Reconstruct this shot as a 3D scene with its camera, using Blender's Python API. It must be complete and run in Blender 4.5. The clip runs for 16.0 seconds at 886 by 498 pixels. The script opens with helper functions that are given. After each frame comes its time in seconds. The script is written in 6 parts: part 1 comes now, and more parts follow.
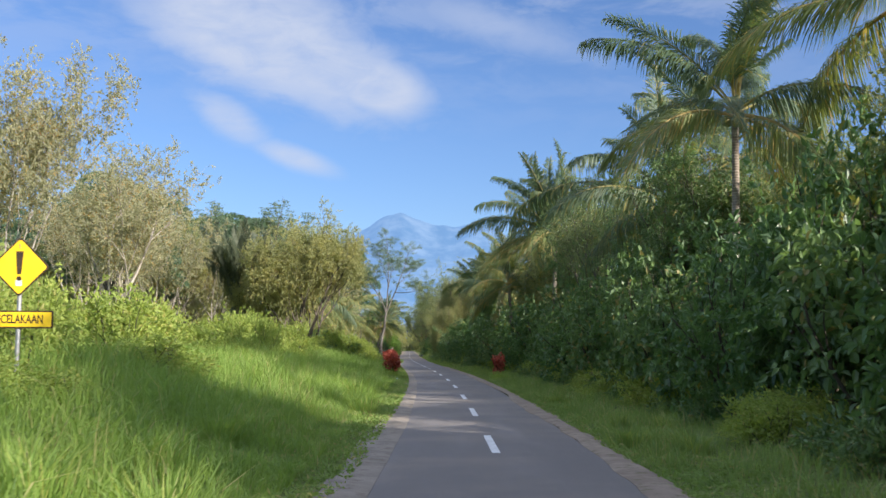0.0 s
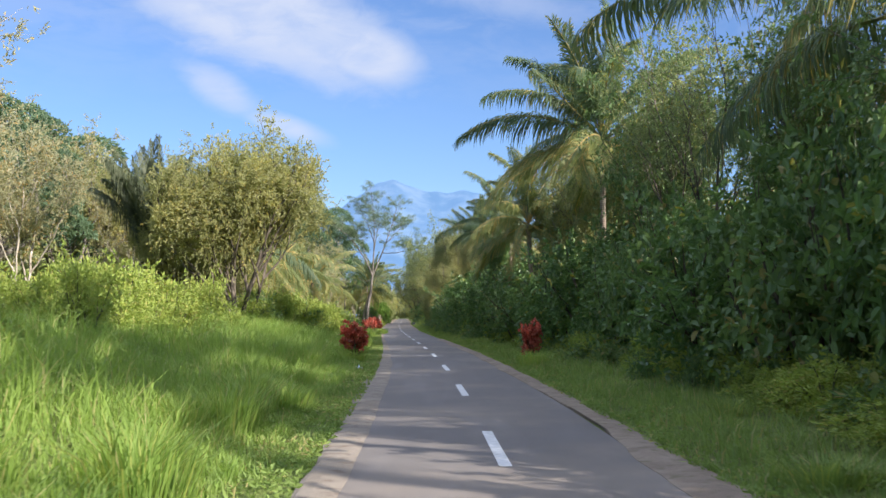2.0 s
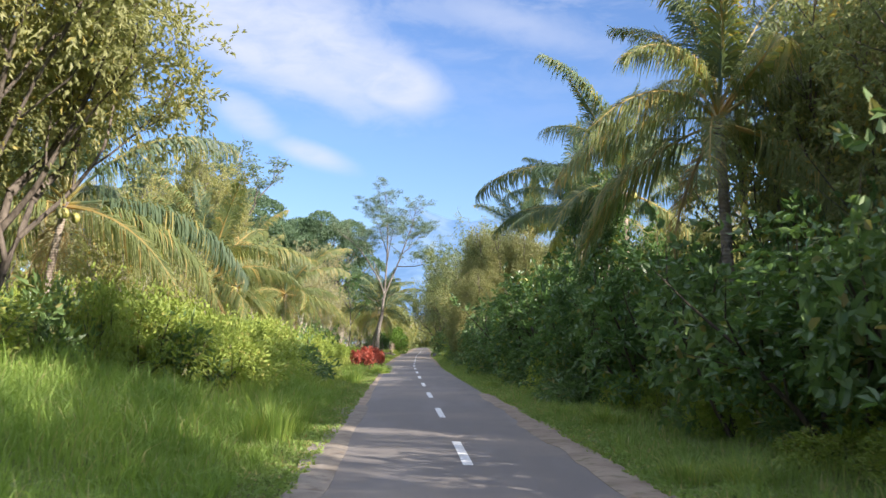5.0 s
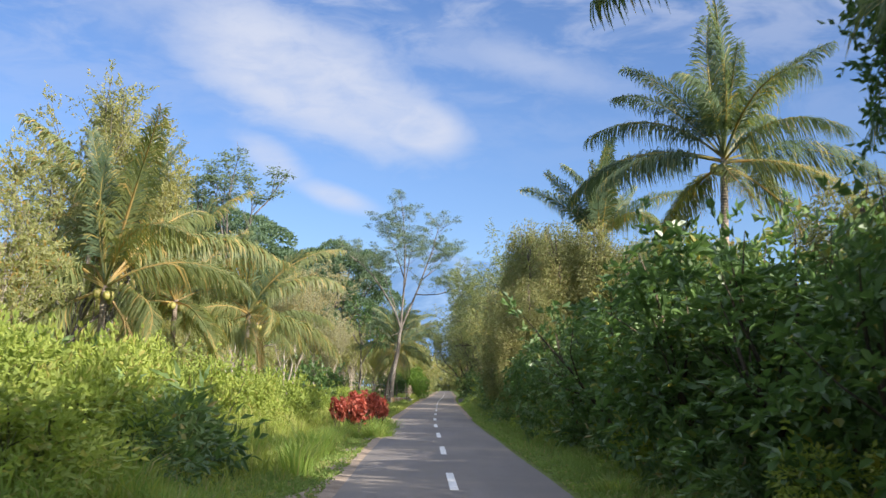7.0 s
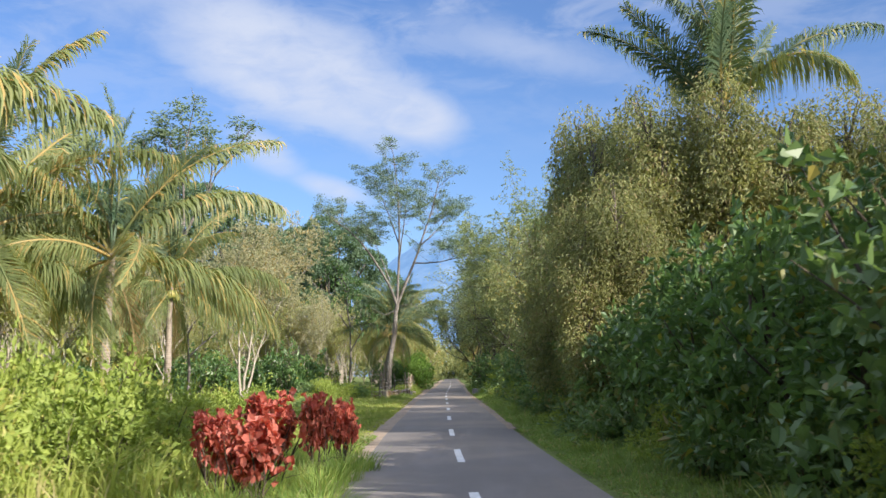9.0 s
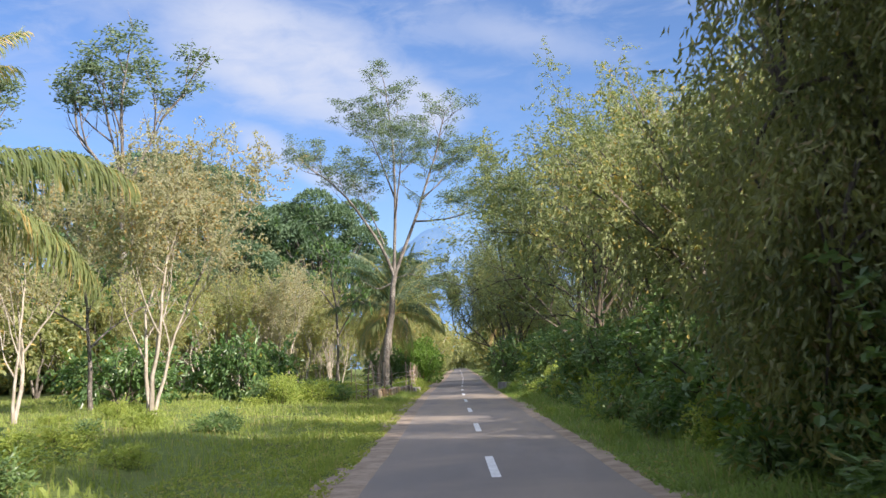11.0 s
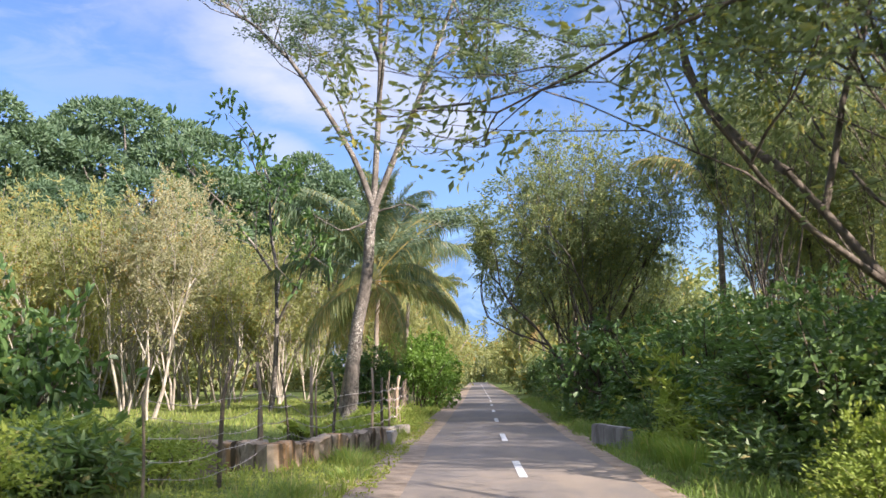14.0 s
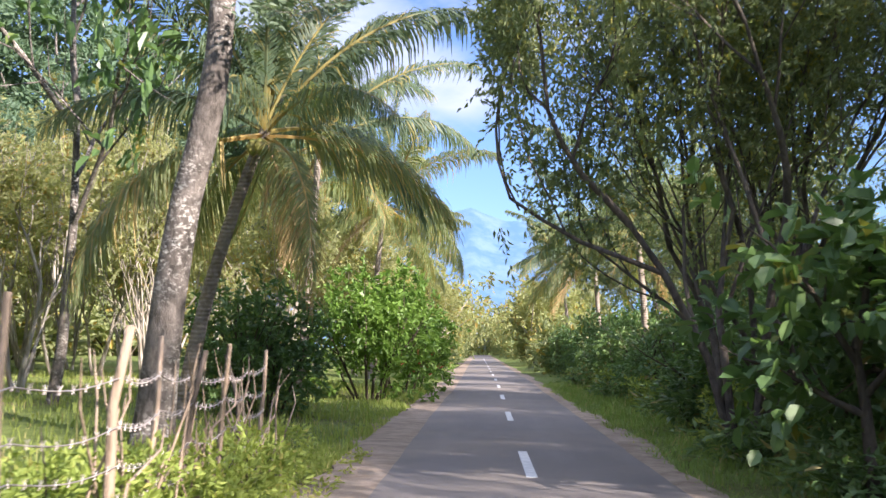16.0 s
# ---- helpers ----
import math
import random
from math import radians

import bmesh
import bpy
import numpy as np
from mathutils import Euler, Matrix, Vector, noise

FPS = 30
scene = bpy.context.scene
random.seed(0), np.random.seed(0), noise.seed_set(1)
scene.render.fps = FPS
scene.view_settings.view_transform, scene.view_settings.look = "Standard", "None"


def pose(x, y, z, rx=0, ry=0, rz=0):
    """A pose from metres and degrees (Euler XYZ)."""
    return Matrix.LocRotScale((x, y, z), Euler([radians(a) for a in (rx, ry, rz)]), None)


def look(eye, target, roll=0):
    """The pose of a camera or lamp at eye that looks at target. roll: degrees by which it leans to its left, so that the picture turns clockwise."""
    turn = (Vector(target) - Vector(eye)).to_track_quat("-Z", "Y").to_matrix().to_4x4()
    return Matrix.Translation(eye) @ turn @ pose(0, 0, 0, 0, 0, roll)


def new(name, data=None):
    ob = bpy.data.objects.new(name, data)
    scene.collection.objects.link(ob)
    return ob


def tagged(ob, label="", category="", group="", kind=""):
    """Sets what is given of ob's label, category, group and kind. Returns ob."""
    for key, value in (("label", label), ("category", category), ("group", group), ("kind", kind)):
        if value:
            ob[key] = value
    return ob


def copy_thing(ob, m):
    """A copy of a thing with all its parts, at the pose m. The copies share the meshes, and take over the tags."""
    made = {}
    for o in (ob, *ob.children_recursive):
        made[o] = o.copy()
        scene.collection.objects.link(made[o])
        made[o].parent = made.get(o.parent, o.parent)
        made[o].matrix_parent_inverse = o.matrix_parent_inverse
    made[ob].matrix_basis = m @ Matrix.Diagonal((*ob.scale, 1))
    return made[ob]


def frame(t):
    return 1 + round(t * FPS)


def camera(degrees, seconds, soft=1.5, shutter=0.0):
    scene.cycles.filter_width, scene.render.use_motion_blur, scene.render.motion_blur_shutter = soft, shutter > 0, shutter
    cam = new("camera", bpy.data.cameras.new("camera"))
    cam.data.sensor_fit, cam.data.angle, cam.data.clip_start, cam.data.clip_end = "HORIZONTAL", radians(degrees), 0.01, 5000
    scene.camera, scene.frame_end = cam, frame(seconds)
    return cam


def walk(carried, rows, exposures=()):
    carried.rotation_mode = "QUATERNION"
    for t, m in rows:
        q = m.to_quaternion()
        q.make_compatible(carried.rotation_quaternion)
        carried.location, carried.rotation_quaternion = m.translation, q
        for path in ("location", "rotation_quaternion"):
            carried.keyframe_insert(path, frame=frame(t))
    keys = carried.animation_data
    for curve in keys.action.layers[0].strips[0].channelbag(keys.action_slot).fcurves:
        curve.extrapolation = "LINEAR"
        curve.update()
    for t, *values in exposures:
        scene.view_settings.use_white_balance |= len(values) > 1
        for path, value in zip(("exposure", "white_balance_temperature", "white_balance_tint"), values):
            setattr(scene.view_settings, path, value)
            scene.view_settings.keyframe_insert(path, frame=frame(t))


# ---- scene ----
cam = camera(46.0, 16.0, soft=1.5, shutter=0.12)
PATH = [
    (0, (-0.118, 1.204, 1.528), (-0.113, 3.195, 1.716), 0.3),
    (0.5, (-0.075, 6.386, 1.533), (-0.059, 8.377, 1.72), 0.2),
    (1, (-0.031, 11.584, 1.51), (-0.009, 13.577, 1.679), -0.2),
    (1.5, (-0.014, 16.823, 1.482), (0.012, 18.818, 1.626), -0.5),
    (2, (-0.025, 22.03, 1.467), (-0.007, 24.026, 1.592), -0.7),
    (2.5, (-0.042, 27.215, 1.455), (-0.033, 29.211, 1.579), -0.5),
    (3, (-0.057, 32.385, 1.444), (-0.057, 34.382, 1.554), -0.2),
    (3.5, (-0.135, 37.682, 1.435), (-0.15, 39.68, 1.54), -0.0),
    (4, (-0.218, 42.953, 1.421), (-0.246, 44.949, 1.533), 0.1),
    (4.2, (-0.271, 45.053, 1.428), (-0.293, 47.05, 1.549), 0.1),
    (6.3, (-0.962, 66.836, 1.486), (-1.005, 68.818, 1.748), 0.9),
    (6.5, (-1.04, 68.874, 1.487), (-1.083, 70.856, 1.75), 1.0),
    (7, (-1.25, 73.897, 1.483), (-1.321, 75.879, 1.744), 0.6),
    (7.5, (-1.473, 78.949, 1.486), (-1.574, 80.931, 1.735), -0.2),
    (8, (-1.73, 84.005, 1.495), (-1.831, 85.986, 1.747), -0.9),
    (8.5, (-2.044, 89.063, 1.5), (-2.137, 91.046, 1.745), -1.4),
    (9, (-2.394, 94.122, 1.486), (-2.462, 96.106, 1.724), -1.5),
    (9.2, (-2.531, 96.143, 1.478), (-2.589, 98.128, 1.717), -1.6),
    (11.3, (-3.648, 117.666, 1.482), (-3.727, 119.652, 1.7), -3.1),
    (11.5, (-3.752, 119.795, 1.482), (-3.826, 121.782, 1.703), -3.0),
    (12, (-4.01, 125.304, 1.482), (-4.065, 127.292, 1.69), -2.7),
    (12.5, (-4.272, 130.865, 1.49), (-4.321, 132.852, 1.706), -2.7),
    (13, (-4.527, 136.401, 1.494), (-4.591, 138.388, 1.72), -2.6),
    (13.5, (-4.768, 141.849, 1.494), (-4.847, 143.834, 1.725), -2.0),
    (14, (-4.968, 147.25, 1.48), (-5.085, 149.232, 1.724), -1.2),
    (14.5, (-5.139, 152.718, 1.444), (-5.265, 154.7, 1.684), -0.3),
    (15, (-5.276, 158.148, 1.443), (-5.396, 160.133, 1.657), 0.4),
    (15.5, (-5.432, 163.775, 1.468), (-5.555, 165.762, 1.665), 0.7),
    (16, (-5.613, 169.34, 1.441), (-5.742, 171.326, 1.631), 0.8),
]
EXPOSURES = [(0.0, 1.06, 6030, 13), (1.5, 1.17, 6060, 14), (2.5, 1.34, 6120, 14), (4.0, 1.53, 6200, 15), (6.5, 1.17, 6260, 14), (9.0, 1.2, 6120, 13), (11.5, 1.25, 6220, 16), (13.0, 1.43, 6180, 17), (14.5, 1.43, 6180, 20), (15.5, 1.58, 6060, 21), (16.0, 1.72, 5980, 22)]
walk(cam, [(t, look(eye, target, roll)) for t, eye, target, roll in PATH], exposures=EXPOSURES)

# ---- light ----
SUN_EL, SUN_AZ = 26.5, 127.0        # azimuth clockwise from +y
sun_way = Vector((math.sin(radians(SUN_AZ)) * math.cos(radians(SUN_EL)),
                  math.cos(radians(SUN_AZ)) * math.cos(radians(SUN_EL)), math.sin(radians(SUN_EL))))
sun = new("sun", bpy.data.lights.new("sun", "SUN"))
sun.data.energy, sun.data.angle, sun.data.color = 5.0, radians(0.6), (1.0, 0.89, 0.74)
sun.matrix_basis = Matrix.Translation((0, 0, 60)) @ sun_way.to_track_quat("Z", "Y").to_matrix().to_4x4()


class Nodes:
    """Short hand for a node tree."""

    def __init__(self, tree):
        self.tree = tree
        tree.nodes.clear()

    def node(self, kind):
        return self.tree.nodes.new(kind)

    def put(self, socket, value):
        if isinstance(value, bpy.types.NodeSocket):
            self.tree.links.new(value, socket)
        elif isinstance(value, (tuple, list)) and len(value) == 3 and socket.type == "RGBA":
            socket.default_value = (*value, 1)
        else:
            socket.default_value = value

    def math(self, op, a, b=0.0, c=0.0, clamp=False):
        n = self.node("ShaderNodeMath")
        n.operation, n.use_clamp = op, clamp
        for k, v in enumerate((a, b, c)):
            self.put(n.inputs[k], v)
        return n.outputs[0]

    def mix(self, f, a, b, blend="MIX"):
        n = self.node("ShaderNodeMix")
        n.data_type, n.blend_type = "RGBA", blend
        self.put(n.inputs[0], f), self.put(n.inputs[6], a), self.put(n.inputs[7], b)
        return n.outputs[2]

    def step(self, v, lo, hi, out0=0.0, out1=1.0, kind="SMOOTHSTEP"):
        n = self.node("ShaderNodeMapRange")
        n.interpolation_type = kind
        for k, x in enumerate((v, lo, hi, out0, out1)):
            self.put(n.inputs[k], x)
        return n.outputs[0]

    def noise(self, where, scale, detail=4.0, rough=0.55, warp=0.0):
        n = self.node("ShaderNodeTexNoise")
        self.put(n.inputs["Vector"], where)
        for k, x in (("Scale", scale), ("Detail", detail), ("Roughness", rough), ("Distortion", warp)):
            n.inputs[k].default_value = x
        return n.outputs["Fac"]

    def scaled(self, where, sx, sy, sz):
        n = self.node("ShaderNodeMapping")
        self.put(n.inputs["Vector"], where)
        n.inputs["Scale"].default_value = (sx, sy, sz)
        return n.outputs[0]

    def bump(self, height, distance, strength=1.0):
        n = self.node("ShaderNodeBump")
        n.inputs["Strength"].default_value, n.inputs["Distance"].default_value = strength, distance
        self.put(n.inputs["Height"], height)
        return n.outputs[0]


def sky():
    world = bpy.data.worlds.new("world")
    scene.world = world
    world.use_nodes = True
    k = Nodes(world.node_tree)
    tex = k.node("ShaderNodeTexSky")
    tex.sky_type, tex.sun_disc = "NISHITA", False
    tex.sun_elevation, tex.sun_rotation = radians(SUN_EL), radians(SUN_AZ)
    tex.air_density, tex.dust_density, tex.ozone_density, tex.altitude = 1.0, 0.6, 2.2, 100
    way = k.node("ShaderNodeTexCoord").outputs["Generated"]
    sep = k.node("ShaderNodeSeparateXYZ")
    k.put(sep.inputs[0], way)
    x, y, z = sep.outputs
    deg = 180 / math.pi
    az = k.math("MULTIPLY", k.math("ARCTAN2", x, y), deg)
    el = k.math("MULTIPLY", k.math("ARCSINE", z), deg)
    flow = k.noise(k.scaled(way, 1, 1, 2.2), 7.0, 5, 0.55, 0.3)
    fine = k.noise(k.scaled(way, 1, 1, 2.0), 22.0, 5, 0.6, 0.6)
    streak = k.noise(k.scaled(way, 3.0, 1.0, 9.0), 4.0, 5, 0.6, 0.4)
    wob = k.math("SUBTRACT", flow, 0.5)

    def bank(az0, el0, tilt, long, wide, ragged, lo, hi, top):
        """A cloud: a soft ellipse with a torn edge."""
        c, s = math.cos(radians(tilt)), math.sin(radians(tilt))
        da, de = k.math("SUBTRACT", az, az0), k.math("SUBTRACT", el, el0)
        u = k.math("ADD", k.math("MULTIPLY", da, c / long), k.math("MULTIPLY", de, s / long))
        v = k.math("ADD", k.math("MULTIPLY", da, -s / wide), k.math("MULTIPLY", de, c / wide))
        v = k.math("ADD", v, k.math("MULTIPLY", wob, ragged))
        r = k.math("SQRT", k.math("ADD", k.math("MULTIPLY", u, u), k.math("MULTIPLY", v, v)))
        r = k.math("ADD", r, k.math("MULTIPLY", k.math("SUBTRACT", fine, 0.5), 0.9 * ragged))
        return k.step(r, hi, lo, 0.0, top)

    banks = [
        bank(-9.8, 16.7, -21, 10.5, 3.8, 0.75, 0.45, 1.12, 0.95),
        bank(-3.7, 14.3, -16, 4.0, 2.2, 0.5, 0.4, 1.08, 0.95),
        bank(-20.0, 22.0, -20, 12.0, 3.5, 1.2, 0.2, 1.2, 0.6),
        bank(-11.7, 12.1, -30, 2.6, 1.1, 1.1, 0.15, 1.2, 0.85),
        bank(-8.0, 10.2, -16, 2.8, 0.75, 0.8, 0.2, 1.2, 0.8),
        bank(2.6, 17.7, -17, 7.5, 1.3, 1.3, 0.1, 1.2, 0.5),
    ]
    mask = banks[0]
    for b in banks[1:]:
        mask = k.math("MAXIMUM", mask, b)
    # thin cloud thickening above the view, partly added for more fill light
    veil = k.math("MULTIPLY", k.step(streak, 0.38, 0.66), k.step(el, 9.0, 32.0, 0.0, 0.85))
    mask = k.math("MULTIPLY", mask, k.math("MULTIPLY", k.step(streak, 0.2, 0.65, 0.7, 1.0), k.step(fine, 0.25, 0.7, 0.72, 1.0)))
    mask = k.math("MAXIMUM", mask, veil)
    # bright cloud added over the unseen upper sky to lift shaded parts
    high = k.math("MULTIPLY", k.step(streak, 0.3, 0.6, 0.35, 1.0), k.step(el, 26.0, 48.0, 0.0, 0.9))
    shown = k.mix(high, k.mix(mask, k.mix(1.0, tex.outputs[0], SKY_TINT, "MULTIPLY"), CLOUD), FILL_CLOUD)
    back = k.node("ShaderNodeBackground")
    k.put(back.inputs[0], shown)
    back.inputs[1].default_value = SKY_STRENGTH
    k.tree.links.new(back.outputs[0], k.node("ShaderNodeOutputWorld").inputs[0])


SKY_TINT, CLOUD, FILL_CLOUD, SKY_STRENGTH = (0.335, 0.385, 0.475), (2.05, 2.2, 2.5), (3.9, 4.25, 5.1), 0.15
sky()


# ---- materials ----
def material(name):
    m = bpy.data.materials.new(name)
    m.use_nodes = True
    return m, Nodes(m.node_tree)


def finish(k, colour, rough=0.8, normal=None, spec=0.3, metal=0.0):
    p = k.node("ShaderNodeBsdfPrincipled")
    k.put(p.inputs["Base Color"], colour), k.put(p.inputs["Roughness"], rough)
    p.inputs["Specular IOR Level"].default_value, p.inputs["Metallic"].default_value = spec, metal
    if normal is not None:
        k.put(p.inputs["Normal"], normal)
    k.tree.links.new(p.outputs[0], k.node("ShaderNodeOutputMaterial").inputs[0])
    return p


def leaf_material(name, dark, light, dry=None, dry_share=0.0, through_share=0.35, rough=0.5, glow=(1.2, 1.22, 0.7), spec=0.35):
    """Leaves: each its own tint, patches of tint over the crown, light coming through."""
    m, k = material(name)
    rnd = k.node("ShaderNodeNewGeometry").outputs["Random Per Island"]
    place = k.node("ShaderNodeNewGeometry").outputs["Position"]
    patch = k.noise(place, 0.55, 3)
    sprig = k.noise(place, 2.6, 3)
    f = k.math("ADD", k.math("MULTIPLY", rnd, 0.3), k.math("ADD", k.math("MULTIPLY", k.step(patch, 0.3, 0.7), 0.4), k.math("MULTIPLY", k.step(sprig, 0.3, 0.7), 0.3)))
    col = k.mix(f, dark, light)
    if dry:
        other = k.math("FRACT", k.math("MULTIPLY", rnd, 37.7))
        pick = k.step(k.math("ADD", other, k.math("MULTIPLY", k.math("SUBTRACT", patch, 0.5), 0.5)), 1 - dry_share - 0.04, 1 - dry_share + 0.04)
        col = k.mix(pick, col, dry)
    p = k.node("ShaderNodeBsdfPrincipled")
    k.put(p.inputs["Base Color"], col)
    p.inputs["Roughness"].default_value, p.inputs["Specular IOR Level"].default_value = rough, spec
    t = k.node("ShaderNodeBsdfTranslucent")
    k.put(t.inputs[0], k.mix(1.0, col, glow, "MULTIPLY"))
    s = k.node("ShaderNodeMixShader")
    s.inputs[0].default_value = through_share
    k.tree.links.new(p.outputs[0], s.inputs[1]), k.tree.links.new(t.outputs[0], s.inputs[2])
    k.tree.links.new(s.outputs[0], k.node("ShaderNodeOutputMaterial").inputs[0])
    return m


def bark_material(name, dark, light, stretch=0.25, scale=9.0, rings=0.0, flecks=0.0):
    m, k = material(name)
    place = k.node("ShaderNodeTexCoord").outputs["Object"]
    grain = k.noise(k.scaled(place, 1, 1, stretch), scale, 6, 0.65, 0.4)
    blotch = k.noise(place, 1.6, 4)
    f = k.math("ADD", k.math("MULTIPLY", k.step(grain, 0.3, 0.7), 0.6), k.math("MULTIPLY", k.step(blotch, 0.35, 0.65), 0.4))
    col = k.mix(f, dark, light)
    if flecks:      # pale lichen
        spots = k.noise(k.scaled(place, 1, 1, 1.6), 13.0, 4, 0.7)
        where = k.noise(place, 0.9, 3)
        col = k.mix(k.math("MULTIPLY", k.step(spots, 0.52, 0.6, 0, flecks), k.step(where, 0.4, 0.6)), col, (0.5, 0.48, 0.42))
    h = grain
    if rings:
        w = k.node("ShaderNodeTexWave")
        w.wave_type, w.bands_direction = "BANDS", "Z"
        k.put(w.inputs["Vector"], place)
        w.inputs["Scale"].default_value, w.inputs["Distortion"].default_value = rings, 2.0
        h = k.math("ADD", grain, k.math("MULTIPLY", w.outputs["Fac"], 0.6))
        col = k.mix(k.math("MULTIPLY", w.outputs["Fac"], 0.18), col, dark)
    finish(k, col, 0.9, k.bump(h, 0.015 if rings else 0.04), 0.15)
    return m


def asphalt_material():
    m, k = material("asphalt")
    place = k.node("ShaderNodeNewGeometry").outputs["Position"]
    grit = k.noise(place, 160, 2)
    wear = k.noise(k.scaled(place, 1.0, 0.12, 1), 1.3, 5)
    patch = k.noise(place, 0.25, 5, 0.6)
    col = k.mix(k.step(grit, 0.35, 0.75), (0.122, 0.112, 0.104), (0.2, 0.183, 0.166))
    col = k.mix(k.step(wear, 0.45, 0.75, 0, 0.55), col, (0.21, 0.195, 0.185))
    col = k.mix(k.step(patch, 0.45, 0.7, 0, 0.6), col, (0.25, 0.212, 0.17))
    sep = k.node("ShaderNodeSeparateXYZ")
    k.put(sep.inputs[0], place)
    dust = k.noise(k.scaled(place, 1.0, 0.35, 1), 0.9, 5, 0.65)      # sand carried onto the road near the bridge
    col = k.mix(k.math("MULTIPLY", k.step(dust, 0.35, 0.65, 0.25, 0.85), k.math("MULTIPLY", k.step(sep.outputs[1], 122.0, 146.0), k.step(sep.outputs[1], 163.0, 175.0, 1.0, 0.15))), col, (0.27, 0.222, 0.17))
    finish(k, col, 0.85, k.bump(grit, 0.004), 0.3)
    return m


def concrete_material(name, a, b, c):
    m, k = material(name)
    place = k.node("ShaderNodeNewGeometry").outputs["Position"]
    grit, blot, run = k.noise(place, 60, 3), k.noise(place, 1.4, 6, 0.65, 0.5), k.noise(k.scaled(place, 1, 1, 0.15), 5.0, 5)
    col = k.mix(k.step(blot, 0.3, 0.7), a, b)
    col = k.mix(k.step(run, 0.5, 0.7, 0, 0.8), col, c)
    col = k.mix(k.step(grit, 0.4, 0.8, 0, 0.25), col, (0.12, 0.11, 0.1))
    finish(k, col, 0.92, k.bump(k.math("ADD", grit, blot), 0.012), 0.2)
    return m


def soil_material():
    m, k = material("soil")
    place = k.node("ShaderNodeNewGeometry").outputs["Position"]
    a, b, c = k.noise(place, 0.35, 5), k.noise(place, 6, 6, 0.65), k.noise(place, 40, 3)
    col = k.mix(k.step(b, 0.3, 0.7), (0.11, 0.15, 0.04), (0.19, 0.235, 0.065))
    col = k.mix(k.step(a, 0.5, 0.72, 0, 0.6), col, (0.15, 0.115, 0.06))
    finish(k, col, 0.95, k.bump(k.math("ADD", b, c), 0.05), 0.1)
    return m


def dirt_material():
    m, k = material("dirt")
    place = k.node("ShaderNodeNewGeometry").outputs["Position"]
    a, b = k.noise(place, 2.2, 6, 0.6), k.noise(place, 45, 4)
    col = k.mix(k.step(a, 0.3, 0.7), (0.22, 0.172, 0.125), (0.37, 0.3, 0.23))
    col = k.mix(k.step(b, 0.5, 0.75, 0, 0.5), col, (0.16, 0.12, 0.09))
    finish(k, col, 0.95, k.bump(k.math("ADD", a, b), 0.02), 0.1)
    return m


def plain_material(name, a, b, rough=0.6, scale=8.0, spec=0.4, bump=0.002, metal=0.0):
    m, k = material(name)
    place = k.node("ShaderNodeTexCoord").outputs["Object"]
    n = k.noise(place, scale, 5, 0.6)
    finish(k, k.mix(k.step(n, 0.35, 0.65), a, b), rough, k.bump(n, bump), spec, metal)
    return m


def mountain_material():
    """The far mountain: forest and bare gullies, the air's haze mixed in as blue emission."""
    m, k = material("hazed_mountain_slope")
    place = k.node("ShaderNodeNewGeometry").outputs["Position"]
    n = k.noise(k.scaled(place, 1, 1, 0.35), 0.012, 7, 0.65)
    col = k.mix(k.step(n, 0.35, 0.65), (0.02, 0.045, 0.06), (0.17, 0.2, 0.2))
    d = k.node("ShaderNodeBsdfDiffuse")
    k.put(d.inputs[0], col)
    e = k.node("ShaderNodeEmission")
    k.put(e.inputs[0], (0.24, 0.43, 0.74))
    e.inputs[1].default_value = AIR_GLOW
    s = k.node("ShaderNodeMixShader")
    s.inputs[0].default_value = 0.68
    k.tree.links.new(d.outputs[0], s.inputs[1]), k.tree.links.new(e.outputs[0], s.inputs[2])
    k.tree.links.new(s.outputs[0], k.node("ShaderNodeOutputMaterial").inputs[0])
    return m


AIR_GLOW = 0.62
ASPHALT, SOIL, DIRT = asphalt_material(), soil_material(), dirt_material()
KERB = concrete_material("kerb_concrete", (0.2, 0.173, 0.138), (0.285, 0.248, 0.2), (0.15, 0.115, 0.085))
KERB_EARTHY = concrete_material("earthy_kerb", (0.2, 0.155, 0.115), (0.3, 0.245, 0.19), (0.13, 0.12, 0.06))
WALL = concrete_material("stained_concrete", (0.17, 0.155, 0.13), (0.32, 0.29, 0.24), (0.33, 0.17, 0.06))
PARAPET = concrete_material("parapet_concrete", (0.17, 0.165, 0.15), (0.32, 0.31, 0.285), (0.1, 0.09, 0.075))
PAINT = plain_material("road_paint", (0.5, 0.5, 0.48), (0.68, 0.68, 0.66), 0.7, 14.0)
LEAF_BROAD = leaf_material("broad_leaf", (0.046, 0.102, 0.036), (0.172, 0.278, 0.086), (0.28, 0.27, 0.05), 0.03, 0.4, 0.38, spec=0.55)
LEAF_VINE = leaf_material("vine_leaf", (0.062, 0.122, 0.043), (0.2, 0.29, 0.1), (0.28, 0.24, 0.09), 0.05, 0.4, 0.45, spec=0.5)
LEAF_PALE = leaf_material("pale_leaf", (0.24, 0.24, 0.14), (0.43, 0.415, 0.26), (0.42, 0.28, 0.1), 0.08, 0.45, 0.6)
LEAF_OLIVE = leaf_material("olive_pale_leaf", (0.23, 0.25, 0.115), (0.45, 0.455, 0.215), (0.42, 0.3, 0.1), 0.07, 0.6, 0.6)
LEAF_TREE = leaf_material("tree_leaf", (0.14, 0.18, 0.075), (0.34, 0.36, 0.16), (0.42, 0.32, 0.09), 0.07, 0.45, 0.55)
LEAF_CREEPER = leaf_material("creeper_leaf", (0.075, 0.1, 0.045), (0.39, 0.39, 0.155), (0.3, 0.24, 0.12), 0.1, 0.45, 0.55)
